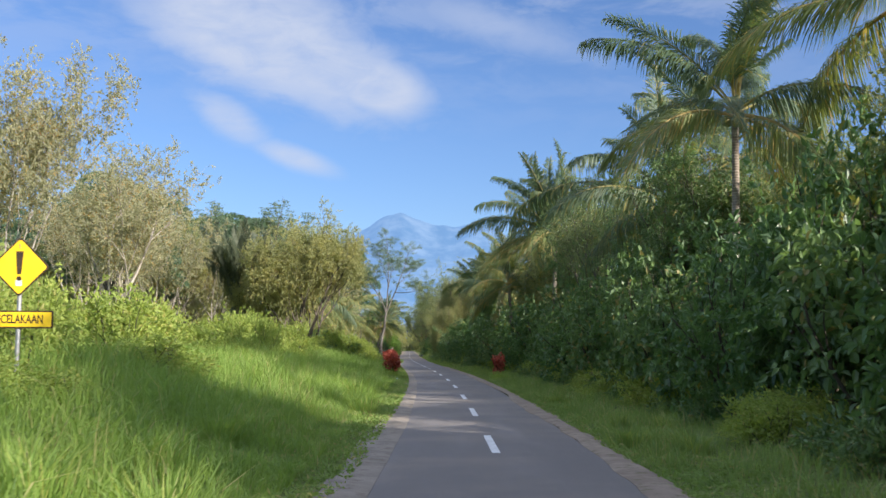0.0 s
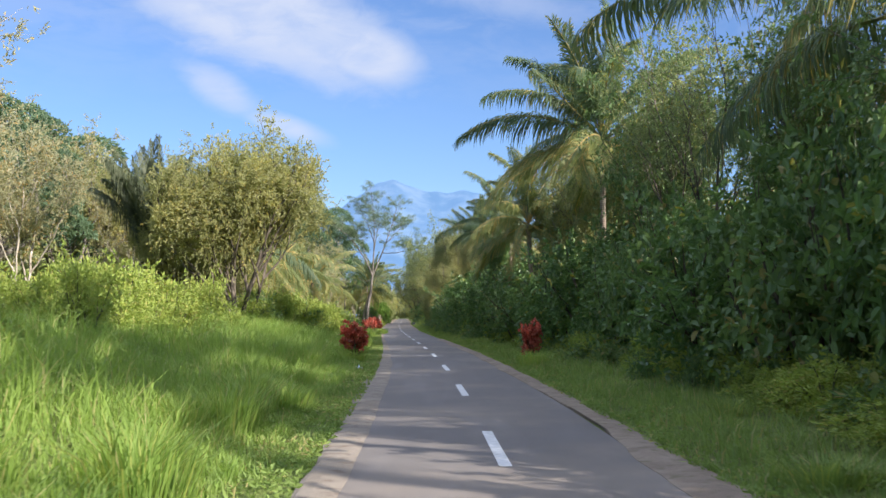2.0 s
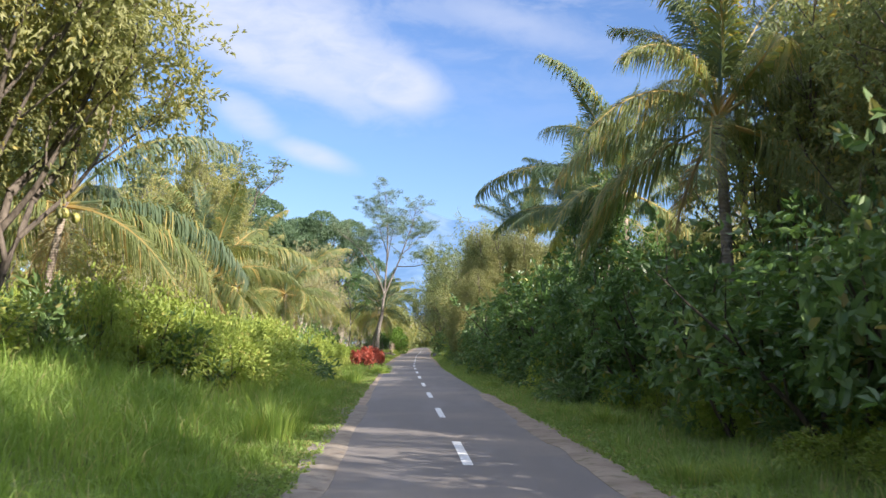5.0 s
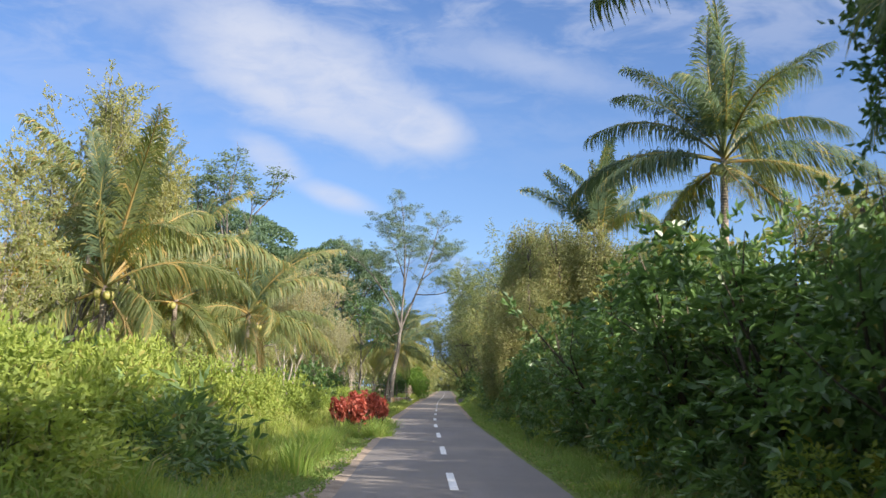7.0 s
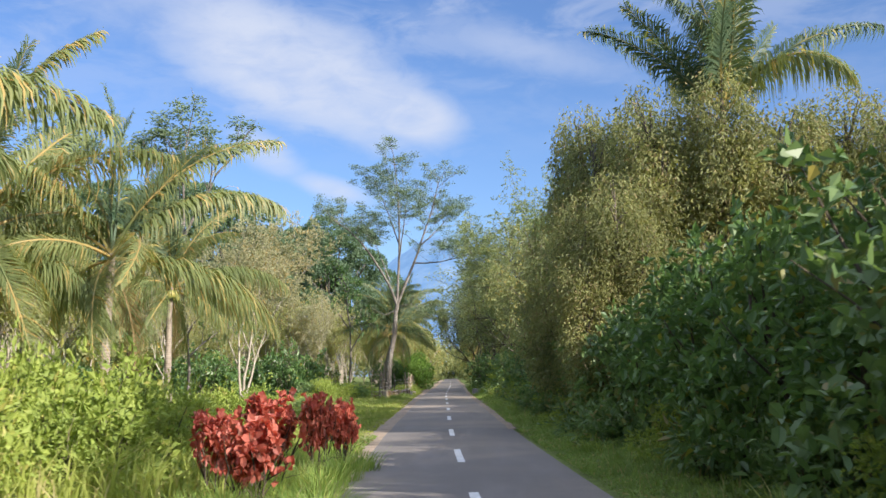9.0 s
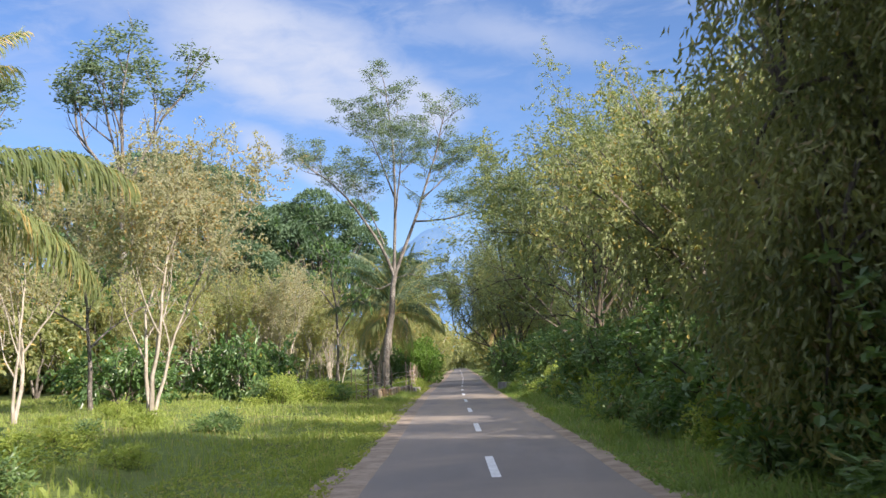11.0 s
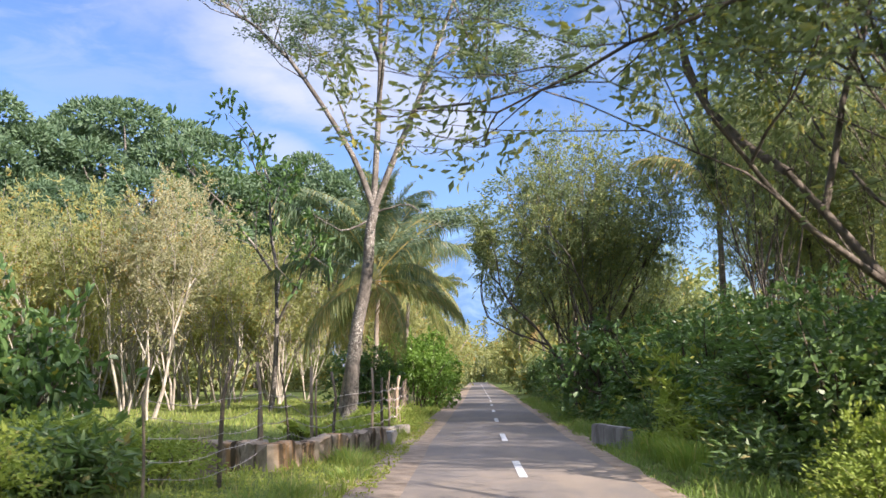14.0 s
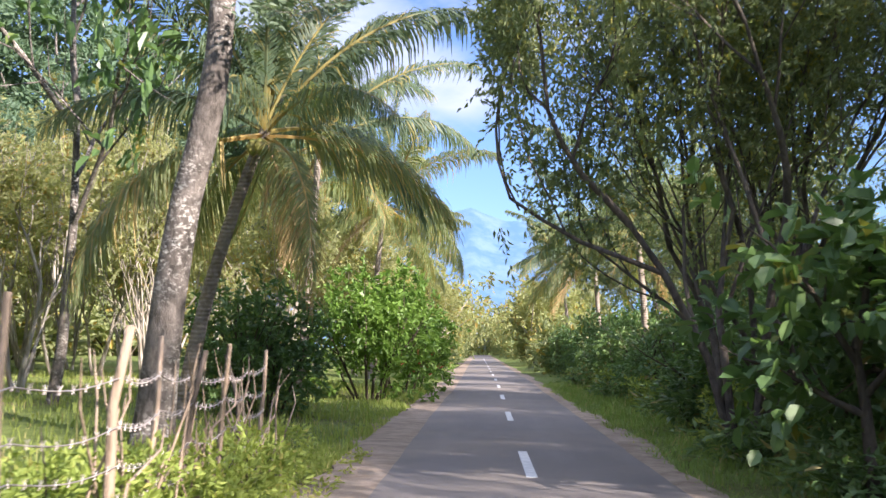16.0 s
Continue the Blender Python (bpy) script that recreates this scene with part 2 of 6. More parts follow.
LEAF_BIG = leaf_material("olive_leaf", (0.21, 0.23, 0.1), (0.43, 0.42, 0.19), (0.47, 0.38, 0.12), 0.06, 0.52, 0.55)
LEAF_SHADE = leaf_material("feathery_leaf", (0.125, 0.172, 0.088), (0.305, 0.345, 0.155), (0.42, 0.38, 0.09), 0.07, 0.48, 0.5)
# lightened and blued, so distance haze sits in the leaf colour
LEAF_DARK = leaf_material("hazed_dense_leaf", (0.07, 0.125, 0.075), (0.15, 0.22, 0.12), None, 0, 0.35, 0.55)
LEAF_UMBRELLA = leaf_material("umbrella_leaf", (0.09, 0.14, 0.087), (0.2, 0.26, 0.16), None, 0, 0.4, 0.55)
LEAF_WEED = leaf_material("weed_leaf", (0.17, 0.245, 0.052), (0.39, 0.45, 0.1), (0.4, 0.38, 0.11), 0.05, 0.45, 0.6)
LEAF_RED = leaf_material("red_leaf", (0.25, 0.05, 0.042), (0.7, 0.25, 0.165), (0.2, 0.08, 0.05), 0.12, 0.45, 0.5, (1.3, 0.6, 0.4))
GRASS_TALL = leaf_material("tall_grass", (0.15, 0.25, 0.0508), (0.32, 0.43, 0.102), (0.42, 0.4, 0.17), 0.06, 0.5, 0.6)
GRASS_WEEDY = leaf_material("weedy_grass", (0.23, 0.28, 0.06), (0.42, 0.46, 0.12), (0.45, 0.4, 0.18), 0.12, 0.5, 0.6)
GRASS_SHORT = leaf_material("short_grass", (0.14, 0.22, 0.055), (0.3, 0.39, 0.11), (0.38, 0.34, 0.15), 0.1, 0.45, 0.65)
FROND = leaf_material("palm_leaflet", (0.065, 0.115, 0.07), (0.17, 0.225, 0.125), (0.38, 0.32, 0.11), 0.06, 0.45, 0.45, (1.3, 1.2, 0.5), 0.3)
FROND_DARK = leaf_material("dark_palm_leaflet", (0.06, 0.08, 0.05), (0.15, 0.17, 0.1), None, 0, 0.35, 0.5)
# palm leaflets with a sunlit yellow tone set in the colour
FROND_LIT = leaf_material("sunlit_yellow_palm_leaflet", (0.125, 0.17, 0.07), (0.27, 0.305, 0.12), (0.46, 0.34, 0.13), 0.09, 0.45, 0.45, (1.3, 1.2, 0.5), 0.3)
FROND_DRY = leaf_material("dry_palm_leaflet", (0.28, 0.19, 0.09), (0.48, 0.35, 0.18), None, 0, 0.35, 0.7)
BARK_PALE = bark_material("pale_bark", (0.2, 0.17, 0.13), (0.47, 0.43, 0.36))
BARK_GREY = bark_material("grey_bark", (0.05, 0.044, 0.036), (0.2, 0.175, 0.15), 0.5, 12.0, 0.0, 0.8)
BARK_MID = bark_material("brown_grey_bark", (0.05, 0.042, 0.034), (0.19, 0.16, 0.13), 0.4, 11.0)
BARK_DARK = bark_material("dark_bark", (0.045, 0.038, 0.028), (0.13, 0.105, 0.075))
BARK_PALM = bark_material("palm_bark", (0.14, 0.11, 0.085), (0.36, 0.31, 0.25), 1.0, 7.0, 4.0)
STEM_GREEN = plain_material("green_stem", (0.07, 0.09, 0.03), (0.14, 0.13, 0.06), 0.7)
COCONUT = plain_material("coconut_husk", (0.16, 0.19, 0.04), (0.3, 0.26, 0.07), 0.5, 5.0)


# ---- mesh helpers ----
def np_mesh(name, verts, faces, mat, smooth=False):
    """A mesh from arrays: verts (n, 3), faces (m, 3 or 4)."""
    verts, faces = np.asarray(verts, np.float32), np.asarray(faces, np.int32)
    me = bpy.data.meshes.new(name)
    m, n = faces.shape
    me.vertices.add(len(verts)), me.loops.add(m * n), me.polygons.add(m)
    me.vertices.foreach_set("co", verts.ravel())
    me.loops.foreach_set("vertex_index", faces.ravel())
    me.polygons.foreach_set("loop_start", np.arange(0, m * n, n, dtype=np.int32))
    me.polygons.foreach_set("use_smooth", np.full(m, smooth))
    me.update(calc_edges=True)
    me.materials.append(mat)
    return me


def attach(name, mesh, parent, label=""):
    ob = new(name, mesh)
    ob.parent = parent
    return tagged(ob, label)


def part(name, bm, mat, parent, label=""):
    me = bpy.data.meshes.new(name)
    bm.to_mesh(me)
    bm.free()
    me.materials.append(mat)
    return attach(name, me, parent, label)


def unit(v):
    v = np.asarray(v, float)
    return v / (np.linalg.norm(v, axis=-1, keepdims=True) + 1e-9)


def tubes(lines, sides=5):
    """Tapered tubes along polylines [(points, radii), ...] as verts and quads."""
    vs, fs, at = [], [], 0
    most = sides
    for pts, rad in lines:
        sides = most if np.max(rad) > 0.035 else 3
        ring = np.arange(sides) * 2 * math.pi / sides
        pts, rad = np.asarray(pts, float), np.asarray(rad, float)
        n = len(pts)
        d = unit(np.gradient(pts, axis=0))
        a = unit(np.cross(d, np.where(np.abs(d[:, 2:3]) > 0.9, (1.0, 0, 0), (0, 0, 1.0))))
        b = np.cross(d, a)
        v = pts[:, None] + rad[:, None, None] * (a[:, None] * np.cos(ring)[None, :, None] + b[:, None] * np.sin(ring)[None, :, None])
        vs.append(v.reshape(-1, 3))
        i, j = np.meshgrid(np.arange(n - 1), np.arange(sides), indexing="ij")
        k = (j + 1) % sides
        fs.append((at + np.stack([i * sides + j, i * sides + k, (i + 1) * sides + k, (i + 1) * sides + j], -1)).reshape(-1, 4))
        at += n * sides
    return np.concatenate(vs), np.concatenate(fs)


def leaves(rng, at, way, length, width, fold=0.18):
    """Folded, pointed leaves: verts and quads."""
    n = len(at)
    way = unit(way)
    side = unit(np.cross(way, unit(rng.normal(size=(n, 3)))))
    up = np.cross(side, way)
    L = (length * rng.uniform(0.65, 1.25, n))[:, None]
    W = (width * rng.uniform(0.7, 1.2, n))[:, None]
    mid = at + way * L * 0.42 + up * L * fold * 0.6
    v = np.stack([at, mid + side * W / 2, at + way * L - up * L * fold * 0.5, mid - side * W / 2], 1)
    return v.reshape(-1, 3), np.arange(4 * n).reshape(-1, 4)


def round_leaves(rng, at, way, length, width, fold=0.14):
    """Broad rounded leaves, folded along the rib: verts and quads."""
    n = len(at)
    way = unit(way)
    side = unit(np.cross(way, unit(rng.normal(size=(n, 3)) * 0.4 + (0, 0, 1.0))))
    up = np.cross(side, way)
    L = (length * rng.uniform(0.65, 1.2, n))[:, None]
    W = (width * rng.uniform(0.75, 1.15, n))[:, None]
    a, b, t = at + way * L * 0.28 + up * L * fold, at + way * L * 0.68 + up * L * fold * 0.7, at + way * L - up * L * fold * 0.8
    v = np.stack([at, a + side * W * 0.42, b + side * W * 0.46, t, b - side * W * 0.46, a - side * W * 0.42], 1)
    i = np.arange(n)[:, None] * 6
    return v.reshape(-1, 3), np.concatenate([i + (0, 1, 2, 3), i + (0, 3, 4, 5)], 1).reshape(-1, 4)


def rosettes(rng, at, out, length, width, each=6):
    """Leaves set in whorls round shoot tips."""
    m = len(at)
    out = unit(out)
    a = unit(np.cross(out, rng.normal(size=(m, 3))))
    b = np.cross(out, a)
    k = np.tile(np.arange(each), m)
    i = np.repeat(np.arange(m), each)
    turn = k * 6.28 / each + rng.uniform(0, 6.28, m)[i] + rng.normal(size=m * each) * 0.2
    lift = rng.uniform(0.15, 0.75, m * each)[:, None]
    way = a[i] * np.cos(turn)[:, None] + b[i] * np.sin(turn)[:, None] + out[i] * lift + (0, 0, 0.12)
    return round_leaves(rng, at[i] + rng.normal(size=(m * each, 3)) * length * 0.12, way, length, width)


def grow(rng, base, way, length, radius, levels, kids, angle, ratio, up, wander=0.12, bare=0.35, out=None):
    """A branching skeleton: lines for tubes(), and the twig ends with their ways."""
    lines, tips = out if out else ([], [])
    n = 6 if levels > 2 else 3 + levels
    p, d, pts = np.array(base, float), unit(way), []
    seg = length / (n - 1)
    for i in range(n):
        pts.append(p.copy())
        d = unit(d + rng.normal(size=3) * wander + np.array([0, 0, up]) * 0.35)
        p = p + d * seg
    pts = np.array(pts)
    end = 0.45 if levels else 0.2
    lines.append((pts, np.linspace(radius, radius * end, n)))
    if levels == 0:
        for i in range(n):
            tips.append((pts[i], d))
        return lines, tips
    turn = rng.uniform(0, 6.28)
    for c in range(kids):
        f = 1.0 if c == 0 else bare + (1 - bare) * (c + rng.uniform(-0.3, 0.3)) / kids
        f = min(max(f, bare), 1.0)
        at = pts[0] + 0 if f <= 0 else np.array([np.interp(f * (n - 1), np.arange(n), pts[:, k]) for k in range(3)])
        a = unit(np.cross(d, (0.31, 0.17, 0.9) if abs(d[2]) < 0.9 else (1, 0, 0)))
        b = np.cross(d, a)
        turn += 2.4 + rng.uniform(-0.4, 0.4)
        tilt = math.radians(angle * rng.uniform(0.65, 1.3)) * (0.45 if c == 0 else 1.0)
        w = d * math.cos(tilt) + (a * math.cos(turn) + b * math.sin(turn)) * math.sin(tilt)
        grow(rng, at, w, length * ratio * rng.uniform(0.8, 1.15), radius * (0.62 if c == 0 else 0.48), levels - 1, kids, angle, ratio, up, wander, 0.25, (lines, tips))
    return lines, tips


def crown(rng, tips, count, reach, length, width, droop=0.3, flat=1.0, out=0.6, each=11):
    """Leaves set along short sprigs that spring from the twigs."""
    pos = np.array([t[0] for t in tips])
    way = np.array([t[1] for t in tips])
    m = max(count // each, 1)
    i = rng.integers(0, len(pos), m)
    off = unit(rng.normal(size=(m, 3))) * rng.uniform(0, 1, (m, 1)) ** 0.6 * reach * (1, 1, flat)
    axis = unit(way[i] * out + rng.normal(size=(m, 3)) * 0.55 + unit(off) * 0.5 + np.array([0, 0, 0.35 - droop]))
    size = rng.uniform(0.6, 1.5, m) * length * 2.6
    k = np.repeat(np.arange(m), each)
    s = np.tile(np.linspace(0.0, 1.0, each), m)
    n = len(k)
    at = (pos[i] + off)[k] + axis[k] * (s * size[k])[:, None] - np.array([0, 0, 1]) * (droop * 0.4 * s**2 * size[k])[:, None] + rng.normal(size=(n, 3)) * length * 0.22
    w = axis[k] * 0.9 + rng.normal(size=(n, 3)) * 0.55 + np.array([0, 0, -droop * 0.5])
    return (round_leaves if width > 0.15 and length > 0.25 else leaves)(rng, at, w, length, width)


def thing(name, label, category, group="", place=(0, 0, 0)):
    ob = new(name)
    ob.empty_display_size = 0.2
    ob.matrix_basis = Matrix.Translation(place)
    return tagged(ob, label, category, group)


def spot(x, y, z, turn=0.0, size=1.0, tall=None, lean=(0, 0)):
    """A pose with a size, for a copy."""
    return pose(x, y, z, lean[0], lean[1], turn) @ Matrix.Diagonal((size, size, size if tall is None else tall, 1))


# ---- the lie of the land ----
MID = [(-80, 0.5), (0, 0.69), (16, 0.71), (27, 0.69), (35, 0.62), (44, 0.47), (52, 0.23), (60, -0.06), (70, -0.55), (80, -1.09),
       (90, -1.66), (100, -2.16), (112, -2.8), (122, -3.3), (137, -3.8), (150, -4.32), (171, -5.08), (186, -5.48), (215, -6.14), (400, -11.7)]
MID_Y, MID_X = np.array(MID).T


def mid(y):
    """The road's centre line, rounded off between its points."""
    y = np.asarray(y, float)
    return sum(np.interp(y + d, MID_Y, MID_X) for d in (-8, -5, -2.5, 0, 2.5, 5, 8)) / 7


def smooth(v, a, b):
    t = np.clip((np.asarray(v, float) - a) / (b - a), 0, 1)
    return t * t * (3 - 2 * t)


def land(x, y):
    """The ground's height: a level road bed, a bank rising on the left, a low one on the right."""
    x, y = np.asarray(x, float), np.asarray(y, float)
    u = x - mid(y)
    field = 1 - smooth(y, 82, 120)
    left = smooth(-u, 2.4, 8.5) * (0.85 * field + 0.28) + smooth(-u, 10, 30) * 0.5
    right = smooth(u, 2.4, 6) * 0.25
    rough = 0.06 * np.sin(x * 1.3 + 0.7 * np.sin(y * 0.9)) * np.sin(y * 0.8 + 1.1 * np.sin(x * 0.5)) * smooth(np.abs(u), 2.2, 4)
    dip = -0.5 * np.exp(-(((y - 171.0) / 3.6) ** 4)) * smooth(-u, 3.3, 4.8) * (1 - smooth(-u, 9, 13)) - 0.3 * np.exp(-(((y - 165.0) / 2.5) ** 2)) * smooth(-u, 4.2, 6.0) * (1 - smooth(-u, 9, 14))
    return left + right + rough + dip - 0.03


def ground():
    xs = np.concatenate([[-4000, -1500, -600, -250, -120], np.arange(-70, -16, 3.0), np.arange(-16, 9, 0.4), np.arange(9, 60, 3.0), [90, 250, 600, 1500, 4000]])
    ys = np.concatenate([[-600, -150], np.arange(-60, 0, 4.0), np.arange(0, 205, 0.8), np.arange(205, 420, 5.0), [500, 800, 1500, 3000, 4500]])
    gx, gy = np.meshgrid(xs, ys)
    sx = gx + mid(gy) * np.interp(np.abs(gx), [30, 90], [1, 0])
    gz = np.where(np.abs(gx) < 300, land(sx, np.clip(gy, -80, 440)), 0.6)
    n, m = gx.shape
    i, j = np.meshgrid(np.arange(n - 1), np.arange(m - 1), indexing="ij")
    a = i * m + j
    f = np.stack([a, a + 1, a + m + 1, a + m], -1).reshape(-1, 4)
    ob = new("ground", np_mesh("ground", np.stack([sx, gy, gz], -1).reshape(-1, 3), f, SOIL, True))
    tagged(ob, "uneven green and brown earth beside a country road", "ground", kind="structure")


def strip(name, lo, hi, y0, y1, z, mat, wobble=0.0, seed=0, step=0.5, edge=0.0):
    """A band along the road between two offsets from its centre, with torn edges and thickness."""
    rng = np.random.default_rng(seed)
    ys = np.arange(y0, y1 + step, step)
    c = mid(ys)
    tear = np.convolve(rng.normal(size=len(ys) + 8), np.ones(9) / 3, "valid") * wobble
    tear2 = np.convolve(rng.normal(size=len(ys) + 8), np.ones(9) / 3, "valid") * edge
    lo, hi = (e(ys) if callable(e) else e for e in (lo, hi))
    cols = [(lo + tear2 * 1, -0.25), (lo + tear2, z)] + [(lo + (hi - lo) * f + 0 * tear, z + 0.02 * math.sin(f * math.pi)) for f in (0.25, 0.5, 0.75)] + [(hi + tear, z), (hi + tear, -0.25)]
    v = np.stack([np.stack([c + o, ys, np.full_like(ys, h)], -1) for o, h in cols], 1)
    n, m = v.shape[:2]
    i, j = np.meshgrid(np.arange(n - 1), np.arange(m - 1), indexing="ij")
    a = i * m + j
    f = np.stack([a, a + 1, a + m + 1, a + m], -1).reshape(-1, 4)
    return new(name, np_mesh(name, v.reshape(-1, 3), f, mat, False))


def left_edge(y):
    return np.interp(y, [10, 20, 55, 84], [-1.64, -1.52, -1.55, -1.66])


def right_edge(y):
    return 1.45 + 0.17 * smooth(y, 62, 88)


def kerb_edge(y):
    return np.interp(y, [12, 21, 55, 62], [-2.2, -1.93, -1.92, -2.02])


def road():
    ob = strip("road", left_edge, right_edge, -60, 420, 0.0, ASPHALT, 0.012, 1, edge=0.012)
    tagged(ob, "narrow grey asphalt road with a dashed white centre line", "road", kind="structure")
    starts = [-8, 0.2, 8.3, 16.4, 24.5, 32.0, 40.6, 49.0, 57.8, 66.0, 74.0, 81.5, 89.0, 96.8, 104.3, 111.8, 119.3, 128.0, 137.0, 146.0, 154.3, 162.6, 171.2, 181.2, 190.5]
    starts += [199.5 + 9 * k for k in range(16)]
    for s in starts:
        ys = np.linspace(s, s + 3.0, 5)
        c = mid(ys)
        v = np.concatenate([np.stack([c + o, ys, np.full(5, 0.026)], -1) for o in (-0.062, 0.062)])
        f = [[i, i + 5, i + 6, i + 1] for i in range(4)]
        attach("centre_dash", np_mesh("centre_dash", v, f, PAINT), ob)
    for name, lo, hi, y0, y1, mat, seed, text in (
        ("shoulder_left", kerb_edge, lambda y: left_edge(y) + 0.06, -60, 78, KERB, 2, "worn concrete edge strip beside the road"),
        ("shoulder_right", 1.39, 1.84, -60, 84, KERB_EARTHY, 3, "worn concrete edge strip beside the road"),
        ("verge_left", lambda y: -2.15 - 0.4 * smooth(y, 132, 148), -1.6, 76, 420, DIRT, 4, "sandy dirt edge of the road"),
        ("verge_right", 1.43, 1.95, 122, 420, DIRT, 5, "sandy dirt edge of the road"),
    ):
        dirt = mat is DIRT
        tagged(strip(name, lo, hi, y0, y1, -0.008 if dirt else 0.006, mat, 0.1 if dirt and "right" in name else 0.02, seed, edge=0.22 if dirt and "left" in name else 0.055), text, "shoulder", kind="structure")


SILHOUETTE = [(-30, 1.6), (-16, 2.6), (-9, 3.9), (-6.5, 5.0), (-4.9, 6.05), (-4.0, 6.7), (-2.9, 7.35), (-2.3, 7.5), (-1.7, 7.3), (-0.7, 6.95), (0.6, 6.8), (2.0, 6.85), (4, 6.2), (7, 5.0), (12, 3.4), (30, 1.5)]


def mountain():
    az = np.linspace(-30, 30, 260)
    top = np.interp(az, *np.array(SILHOUETTE).T)
    rr = np.linspace(2500, 4300, 60)
    A, R = np.meshgrid(np.radians(az), rr)
    peak = np.tan(np.radians(top))[None] * 3600
    rise = np.clip((R - 2500) / 1100, 0, 1) ** 1.25 * np.where(R > 3600, 1 - (R - 3600) / 1500, 1)
    rng = np.random.default_rng(5)
    ridge = np.zeros_like(A)
    for f, amp in ((26, 1.0), (55, 0.55), (110, 0.3), (230, 0.16)):
        ph = rng.uniform(0, 6.28)
        ridge += amp * np.abs(np.sin(A * f + ph + 0.5 * np.sin(R / 300 + ph)))
    Z = peak * rise * (1 - 0.1 * ridge * (1.12 - rise)) + 8 * np.sin(A * 300) * rise * 0.3
    v = np.stack([np.sin(A) * R, np.cos(A) * R, Z], -1)
    n, m = A.shape
    i, j = np.meshgrid(np.arange(n - 1), np.arange(m - 1), indexing="ij")
    a = i * m + j
    f = np.stack([a, a + 1, a + m + 1, a + m], -1).reshape(-1, 4)
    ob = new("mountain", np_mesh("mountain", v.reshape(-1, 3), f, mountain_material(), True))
    tagged(ob, "hazy blue volcanic mountain with gullied slopes far away", "mountain", kind="structure")


ground()
road()
mountain()


# ---- trees ----
def tree(name, label, seed, height, stems=1, trunk=0.14, fork=0.3, lean=4, levels=3, kids=3, angle=32, ratio=0.68, up=0.25, leaf_n=6000,
         reach=0.35, leaf=0.16, leaf_w=0.07, leaf_mat=None, bark=None, droop=0.3, flat=1.0, wander=0.1, fan=14, category="tree", group="", hang=None, skirt=0.24, thin=0.0, dome=None):
    """A tree at the origin: one or several stems that fork into limbs, and a crown of leaves."""
    rng = np.random.default_rng(seed)
    lines, tips = [], []
    for s in range(stems):
        turn = 6.28 * s / stems + rng.uniform(-0.5, 0.5)
        tilt = radians((fan if stems > 1 else lean) * rng.uniform(0.5, 1.3))
        way = np.array([math.sin(tilt) * math.cos(turn), math.sin(tilt) * math.sin(turn), math.cos(tilt)])
        off = np.array([math.cos(turn), math.sin(turn), 0]) * (trunk * 1.1 if stems > 1 else 0)
        # the lengths of the forks add up to the height
        total = sum(ratio**k for k in range(levels + 1)) * (0.5 + fork * 0.6)
        grow(rng, off + (0, 0, -0.15), way, height / total * (0.62 + fork * 0.5), trunk * rng.uniform(0.75, 1.1), levels, kids, angle, ratio, up, wander, fork, (lines, tips))
    top = max(t[0][2] for t in tips)
    k = height * 0.96 / top
    lines = [(p * (1, 1, k), r) for p, r in lines]
    tips = [(p * (1, 1, k), d) for p, d in tips]
    if dome:
        lines, tips = [(rounded_in(p, dome), r) for p, r in lines], [(rounded_in(p, dome), d) for p, d in tips]
    ob = thing(name, label, category, group)
    attach("trunk", np_mesh("trunk", *tubes([q for q in lines if q[1][0] > thin], 6 if height > 6 else 5), bark, True), ob)
    shoots = [(p[i], unit(p[-1] - p[0])) for p, r in lines if r[0] < trunk * 0.32 for i in range(1, len(p)) if p[i][2] > height * skirt]
    tips = tips + shoots * 2
    v, f = crown(rng, tips, leaf_n, reach, leaf, leaf_w, droop, flat)
    if hang:
        v2, f2 = crown(rng, [(p - (0, 0, hang * rng.uniform(0, 1)), d) for p, d in tips for _ in range(2)], leaf_n // 3, reach * 0.8, leaf, leaf_w, 1.3, 1.6)
        f = np.concatenate([f, f2 + len(v)])
        v = np.concatenate([v, v2])
    attach("crown", np_mesh("crown", v, f, leaf_mat), ob)
    return ob


def rounded_in(p, dome):
    """Draws points in to a lumpy ellipsoid: (radius, middle height, half height)."""
    rx, zc, rz = dome
    q = (np.asarray(p, float) - (0, 0, zc)) / (rx, rx, rz)
    r = np.linalg.norm(q, axis=-1, keepdims=True) + 1e-6
    az, el = np.arctan2(q[..., 1:2], q[..., :1]), q[..., 2:] / r
    lump = 0.92 + 0.1 * np.sin(3 * az + 4 * el) * np.sin(5 * el + az) + 0.05 * np.sin(7 * az - 6 * el)
    low = np.clip((q[..., 2:] + 1.0) / 0.4, 0, 1)
    return np.where(r > lump, q / r * (lump + 0.06 * (1 - np.exp(lump - r))), q) * (rx, rx, rz) * low + np.asarray(p, float) * (1 - low) + np.array([0, 0, zc]) * low


